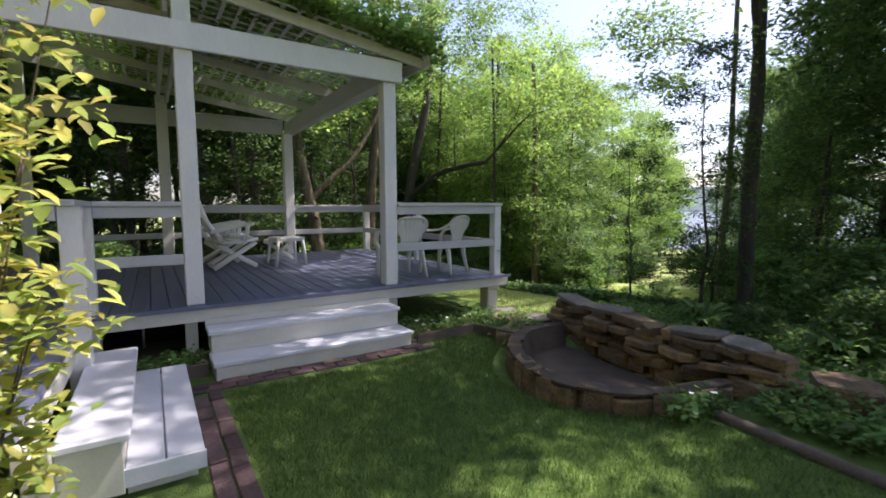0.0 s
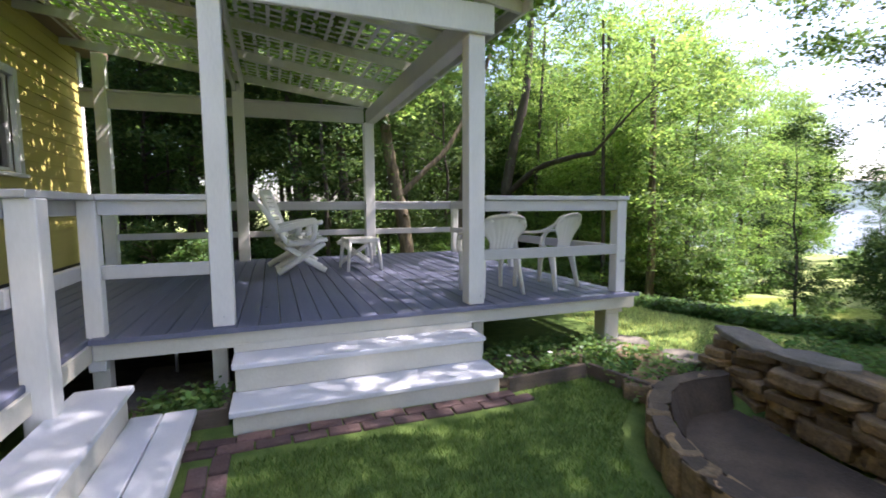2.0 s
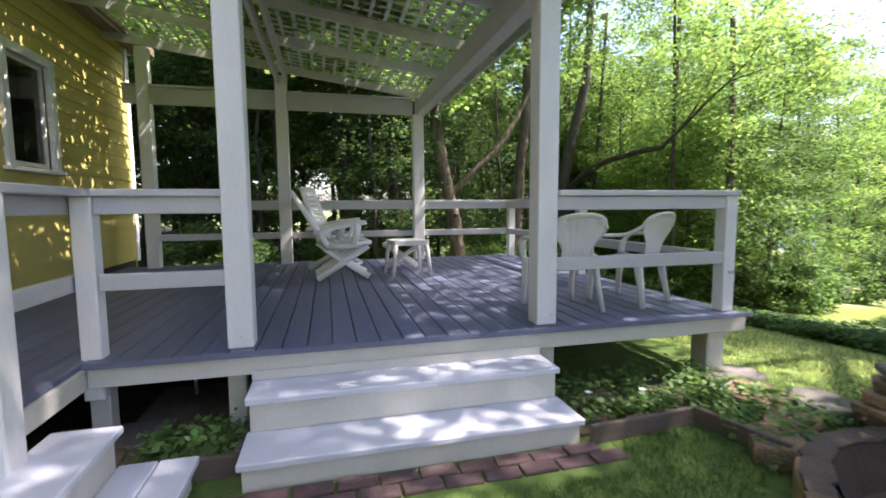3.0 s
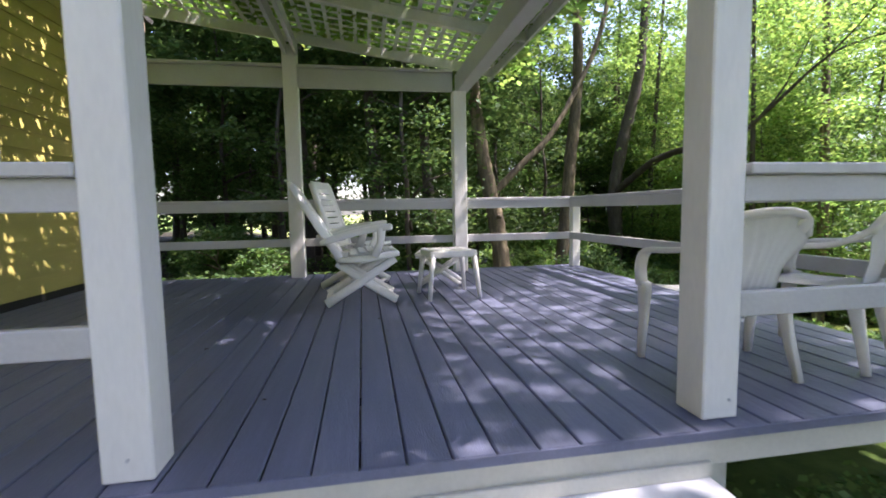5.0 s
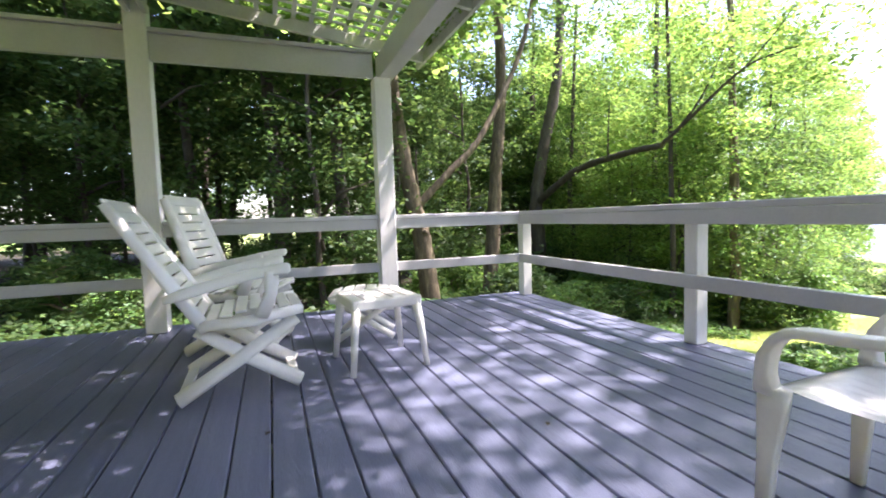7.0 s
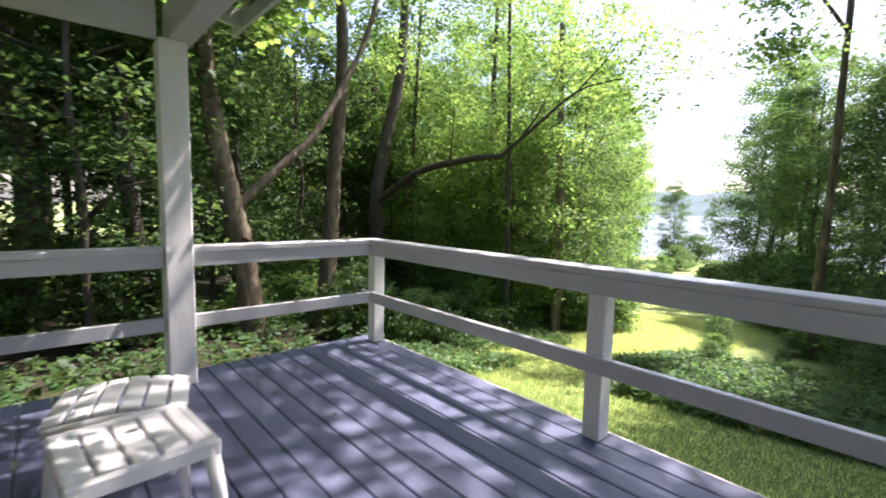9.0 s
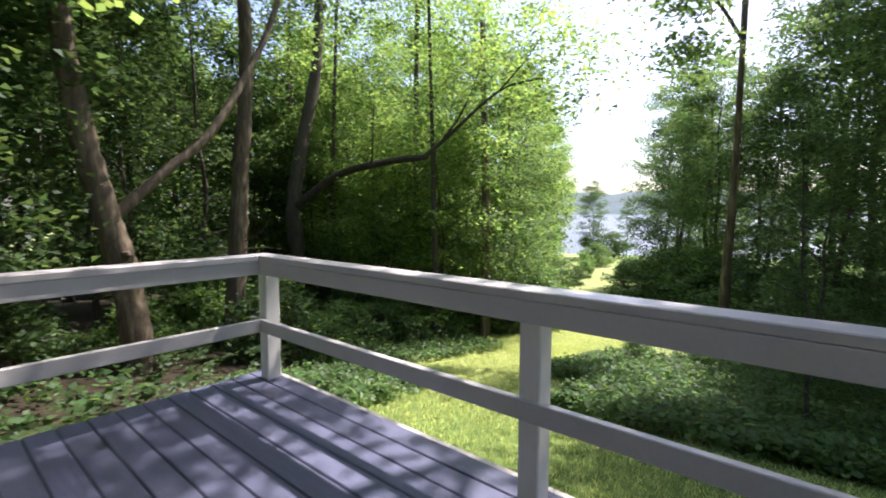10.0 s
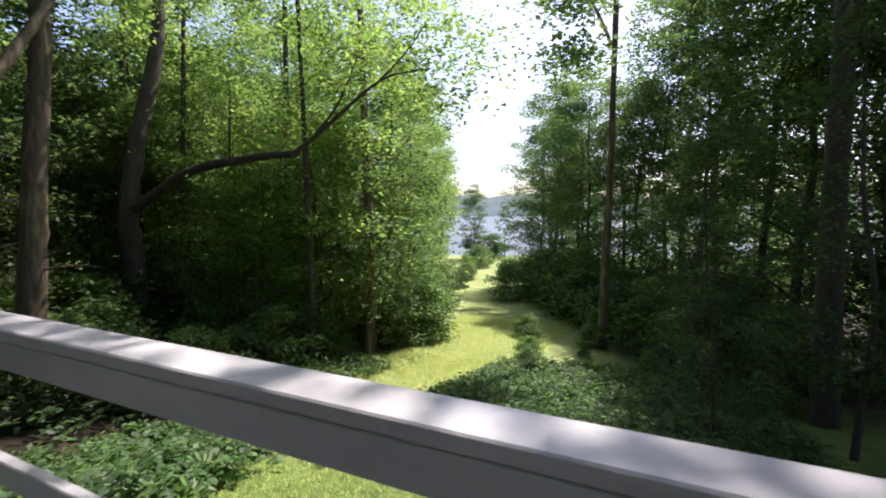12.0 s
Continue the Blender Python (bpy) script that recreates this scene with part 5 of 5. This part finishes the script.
# ---- beds, edging, bricks ----
def build_beds():
    rng = np.random.default_rng(8)
    for x0, y0, x1, y1, z, lab in ((0.76, 5.63, 1.46, 5.67, 0.31, "thin weathered board edging a small bed"), (1.43, 5.672, 1.465, 6.10, 0.31, "thin weathered board edging a small bed")):
        tagged(part("edging_board", bx(x0, y0, 0.12, x1, y1, z), LOG, bevel=0.004), lab, "edging", "bed edging boards")
    for p, q in (((3.34, 5.45, 0.24), (4.06, 5.50, 0.24)), ((4.09, 5.50, 0.24), (4.22, 5.0, 0.24))):
        tagged(part("edging_board", bar(p, q, 0.035, 0.14), LOG, bevel=0.005), "weathered grey timber edging along the flower bed", "edging", "bed edging boards")
    pts = smooth_path([(4.22, 2.95, 0.21), (4.14, 2.5, 0.22), (4.12, 1.9, 0.21), (4.2, 1.2, 0.22)], 4)
    tagged(part("edging_log", tube(pts, [0.043] * len(pts), 10), LOG, smooth=True), "old round timber lying along the bed's edge", "log")
    for name, a, lab in (("soil_bed", (0.74, 5.675, 0.1, 1.428, 6.9, 0.235), "dark soil bed beside the steps"), ("soil_bed", (3.32, 5.53, 0.1, 4.75, 6.2, 0.215), "planted soil bed in front of the deck")):
        tagged(part(name, bx(*a), SOIL, bevel=0.01), lab, "garden bed", kind="structure")

    def patch(name, label, boxes, n, leaf, mat, high):
        c = np.concatenate([np.stack([rng.uniform(b[0], b[2], int(n * b[4])), rng.uniform(b[1], b[3], int(n * b[4])), np.zeros(int(n * b[4]))], 1) for b in boxes])
        base = ground_z(c[:, 0], c[:, 1])
        c[:, 2] = base + rng.uniform(0.05, high, len(c))
        at = clumps(rng, c, 14, 0.05, 0.6)
        at[:, 2] = np.maximum(at[:, 2], ground_z(at[:, 0], at[:, 1]) + 0.02)
        ob = new(name, leaves_mesh(name, at, leaf, mat, rng, 0.5, 0.7))
        tagged(ob, label, "plants", kind="stuff")

    patch("bed_plants", "low leafy plants in the bed beside the steps", ((0.9, 5.75, 1.42, 6.05, 0.4), (1.15, 5.75, 1.42, 6.0, 0.6)), 60, 0.05, LEAF_BED, 0.12)
    patch("flower_bed_plants", "low green ground cover filling the flower bed", ((3.4, 5.6, 4.7, 6.2, 0.6), (4.15, 4.98, 4.9, 5.7, 0.4)), 210, 0.048, LEAF_BED, 0.10)
    patch("ivy_ground_cover", "ivy and weeds creeping round the pond stones", ((4.35, 2.0, 4.9, 2.8, 0.16), (5.2, 2.0, 6.8, 5.4, 0.65), (3.9, 3.02, 4.4, 3.12, 0.05)), 760, 0.05, LEAF_BED, 0.15)
    patch("meadow_weeds", "lush low weeds at the edge of the shaded lawn", ((7.8, 6.4, 10.2, 9.6, 0.4), (9.5, 6.4, 13.8, 10.9, 0.5), (5.2, 10.9, 7.0, 12.2, 0.06), (9.0, 13.0, 12.5, 14.6, 0.1), (5.6, 11.2, 8.2, 13.4, 0.12)), 3600, 0.075, LEAF, 0.2)
    patch("wood_floor_plants", "seedlings and ferns on the woodland floor", ((-4, 11.2, 4.2, 16, 0.7), (4.2, 13.8, 8, 17, 0.3), (4.0, 10.8, 6.6, 13.2, 0.1), (-1.0, 10.8, 4.6, 13.0, 0.6)), 420, 0.09, LEAF_SHADED, 0.45)
    # strap-leaved clumps by the deck corner
    for x, y, s in ((5.5, 10.8, 0.6), (5.8, 11.1, 0.6), (6.15, 10.9, 0.5), (6.5, 11.2, 0.6), (6.9, 11.3, 0.5), (6.1, 11.5, 0.6), (7.3, 11.6, 0.5), (6.4, 4.2, 0.8), (6.2, 2.9, 0.8), (8.1, 7.0, 0.7)):
        bm = bmesh.new()
        for k in range(34):
            a = rng.uniform(0, 6.283)
            ln, z = rng.uniform(0.28, 0.5) * s, rng.uniform(0.2, 0.4) * s
            d, e = Vector((math.cos(a), math.sin(a), 0)), Vector((-math.sin(a), math.cos(a), 0))
            w = 0.055 * s
            p0, p1, p2, p3 = d * 0.02, d * ln * 0.4 + Vector((0, 0, z * 0.85)), d * ln * 0.75 + Vector((0, 0, z)), d * ln + Vector((0, 0, z * 0.75))
            v = [bm.verts.new(q) for q in (p0, p1 - e * w * 0.7 - Vector((0, 0, 0.015)), p1, p1 + e * w * 0.7 - Vector((0, 0, 0.015)), p2 - e * w, p2 - Vector((0, 0, 0.015)), p2 + e * w, p3)]
            for f in ((0, 1, 2), (0, 2, 3), (1, 4, 5, 2), (2, 5, 6, 3), (4, 7, 5), (5, 7, 6)):
                bm.faces.new([v[i] for i in f])
        ob = part("hosta_plant", bm, LEAF_BED, m=pose(x, y, gz(x, y) - 0.02))
        tagged(ob, "broad-leaved green hosta clump growing in the grass", "plant", "hosta clumps")


build_beds()


def build_grass():
    rng = np.random.default_rng(21)

    def blades(name, label, boxes, density, high, wide, keep=None, mat=BLADE):
        xy = np.concatenate([np.stack([rng.uniform(a, c, int((c - a) * (d - b) * density)), rng.uniform(b, d, int((c - a) * (d - b) * density))], 1) for a, b, c, d in boxes])
        if keep is not None:
            xy = xy[keep(xy[:, 0], xy[:, 1])]
        n = len(xy)
        base = np.column_stack([xy, ground_z(xy[:, 0], xy[:, 1]) - 0.005])
        a = rng.uniform(0, 2 * np.pi, n)
        s = np.stack([np.cos(a), np.sin(a), np.zeros(n)], 1) * (wide * rng.uniform(0.6, 1.3, n))[:, None]
        tip = base + np.stack([rng.normal(0, 0.45, n), rng.normal(0, 0.45, n), np.ones(n)], 1) * (high * rng.uniform(0.4, 1.2, n))[:, None]
        v = np.stack([base - s, base + s, tip], 1).reshape(-1, 3)
        f = np.arange(n)[:, None] * 3 + [0, 1, 2]
        tagged(new(name, mesh_np(name, v, f, mat)), label, "grass", kind="stuff")

    def lawn(x, y):
        pond = (x > 3.5) & (np.hypot(x - 4.45, y - 4.05) < 0.98)
        steps = (x < 1.53) & (y > 3.5)
        bed = (y > 5.15) & (x < 3.45) | (y > 5.5) & (x < 4.8) | (x > 4.1) & (y < 3) & (x < 6.6)
        return ~(pond | steps | bed)

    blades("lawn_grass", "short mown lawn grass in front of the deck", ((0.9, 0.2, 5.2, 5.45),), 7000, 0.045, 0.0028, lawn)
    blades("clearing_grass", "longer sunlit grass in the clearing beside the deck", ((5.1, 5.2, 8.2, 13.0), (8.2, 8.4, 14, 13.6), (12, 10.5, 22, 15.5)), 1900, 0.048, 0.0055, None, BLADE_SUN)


build_grass()


# ---- shrub beside the side steps ----
def build_shrub():
    rng = np.random.default_rng(14)
    s = thing("laurel_shrub", "evergreen shrub with yellow-green leaves and orange young tips", "shrub", pose(0.58, 3.40, 0.18))
    bm = bmesh.new()
    tips = []
    for k in range(32):
        a = rng.uniform(-2.2, 2.9)
        r, z = rng.uniform(0.08, 0.36), rng.uniform(1.0, 2.55) if k > 5 else rng.uniform(0.3, 0.8)
        e = Vector((math.cos(a) * r, math.sin(a) * r, z))
        m = Vector((e.x * 0.4, e.y * 0.4, z * 0.55))
        tube([(rng.uniform(-0.06, 0.06), rng.uniform(-0.06, 0.06), 0), m, e], [0.008, 0.005, 0.002], 5, bm)
        tips += [e, m.lerp(e, 0.6) + Vector(rng.normal(0, 0.08, 3)), m.lerp(e, 0.3) + Vector(rng.normal(0, 0.1, 3))]
    part("branch", bm, BARK, s)
    bm = bmesh.new()
    for tip in tips:
        for k in range(17):
            a = rng.uniform(0, 6.283)
            el = rng.uniform(-0.7, 0.6)
            d = Vector((math.cos(a) * math.cos(el), math.sin(a) * math.cos(el), math.sin(el)))
            e = d.cross(Vector((0, 0, 1))).normalized()
            u = e.cross(d)
            ln = rng.uniform(0.05, 0.105)
            w = ln * 0.24
            o = tip + Vector(rng.normal(0, 0.075, 3))
            pts = (o, o + d * ln * 0.35 - e * w + u * 0.004, o + d * ln * 0.35 - u * 0.004, o + d * ln * 0.35 + e * w + u * 0.004, o + d * ln * 0.72 - e * w * 0.8, o + d * ln * 0.72 - u * 0.008, o + d * ln * 0.72 + e * w * 0.8, o + d * ln - u * 0.015)
            v = [bm.verts.new(q) for q in pts]
            for f in ((0, 1, 2), (0, 2, 3), (1, 4, 5, 2), (2, 5, 6, 3), (4, 7, 5), (5, 7, 6)):
                bm.faces.new([v[i] for i in f])
    part("foliage", bm, LEAF_SHRUB, s, smooth=True)


build_shrub()


# ---- fallen leaves and pond flowers ----
def build_litter():
    rng = random.Random(31)
    for x, y in ((2.9, 7.05), (3.3, 7.5), (1.2, 7.4), (2.2, 7.9), (3.9, 9.2), (0.4, 8.8), (2.7, 9.9), (4.2, 7.8), (1.7, 6.6)):
        bm = bmesh.new()
        w, ln = rng.uniform(0.008, 0.014), rng.uniform(0.02, 0.035)
        v = [bm.verts.new(q) for q in ((0, 0, 0), (ln * 0.5, -w, 0.005), (ln * 0.5, 0, 0.001), (ln * 0.5, w, 0.006), (ln, 0, 0.004))]
        for f in ((0, 1, 2), (0, 2, 3), (1, 4, 2), (2, 4, 3)):
            bm.faces.new([v[i] for i in f])
        tagged(part("fallen_leaf", bm, LITTER, m=pose(x, y, DZ + 0.001, 0, 0, rng.uniform(0, 360))), "small dry brown leaf lying on the deck boards", "leaf", "fallen leaves")
    for x, y in ((4.06, 3.06), (4.2, 2.98), (3.86, 5.7), (3.5, 5.75)):
        f = thing("white_flower", "small white flower on a thin stem among the bed plants", "flower", pose(x, y, 0.2), "white flowers")
        part("stem", tube([(0, 0, 0), (0.005, 0, 0.16)], [0.003, 0.002], 5), LEAF_BED, f)
        bm = bmesh.new()
        for k in range(6):
            a = k * math.pi / 3
            d, e = Vector((math.cos(a), math.sin(a), 0.25)), Vector((-math.sin(a), math.cos(a), 0))
            v = [bm.verts.new(Vector((0.005, 0, 0.16)) + q) for q in (Vector(), d * 0.016 - e * 0.009, d * 0.026, d * 0.016 + e * 0.009)]
            bm.faces.new(v)
        part("petals", bm, PLASTIC, f, "white petals")


build_litter()


# ---- paving bricks and deck boards ----
def build_paving():
    pav = thing("pavement", "worn red brick edging laid flat round the steps", "paving", kind="structure")
    rng = random.Random(9)
    me = part("brick", bx(-0.096, -0.046, 0, 0.096, 0.046, 0.06), BRICK, pav, bevel=0.006, m=pose(1.62, 5.40, 0.16)).data
    for row, y in enumerate((5.40, 5.30)):
        x = 1.22 + 0.1 * (row % 2)
        while x < 3.42:
            if not (row == 0 and abs(x - 1.62) < 0.1):
                same_mesh("brick", me, pav, pose(x, y, 0.158 + rng.uniform(-0.006, 0.006), rng.uniform(-2, 2), rng.uniform(-2, 2), rng.uniform(-3, 3)))
            x += 0.203
    y = 5.05
    while y > 3.6:
        for c, x in enumerate((1.36, 1.46)):
            same_mesh("brick", me, pav, pose(x, y + 0.1 * (c % 2), 0.158 + rng.uniform(-0.006, 0.006), rng.uniform(-2, 2), rng.uniform(-2, 2), 90 + rng.uniform(-3, 3)))
        y -= 0.203


build_paving()


def build_boards():
    short, long = board_mesh(BACK - FRONT), board_mesh(BACK - WING_Y)
    k, x = 0, WALL_X + 0.01
    rng = random.Random(2)
    while x + 0.1375 <= EDGE_X + 0.02:
        wing = x + 0.137 <= WING_X + 0.05
        m = pose(x, WING_Y if wing else FRONT, DZ - 0.036 + rng.uniform(-0.0015, 0.0005))
        same_mesh("board", long if wing else short, deck, m)
        x += 0.1437


build_boards()
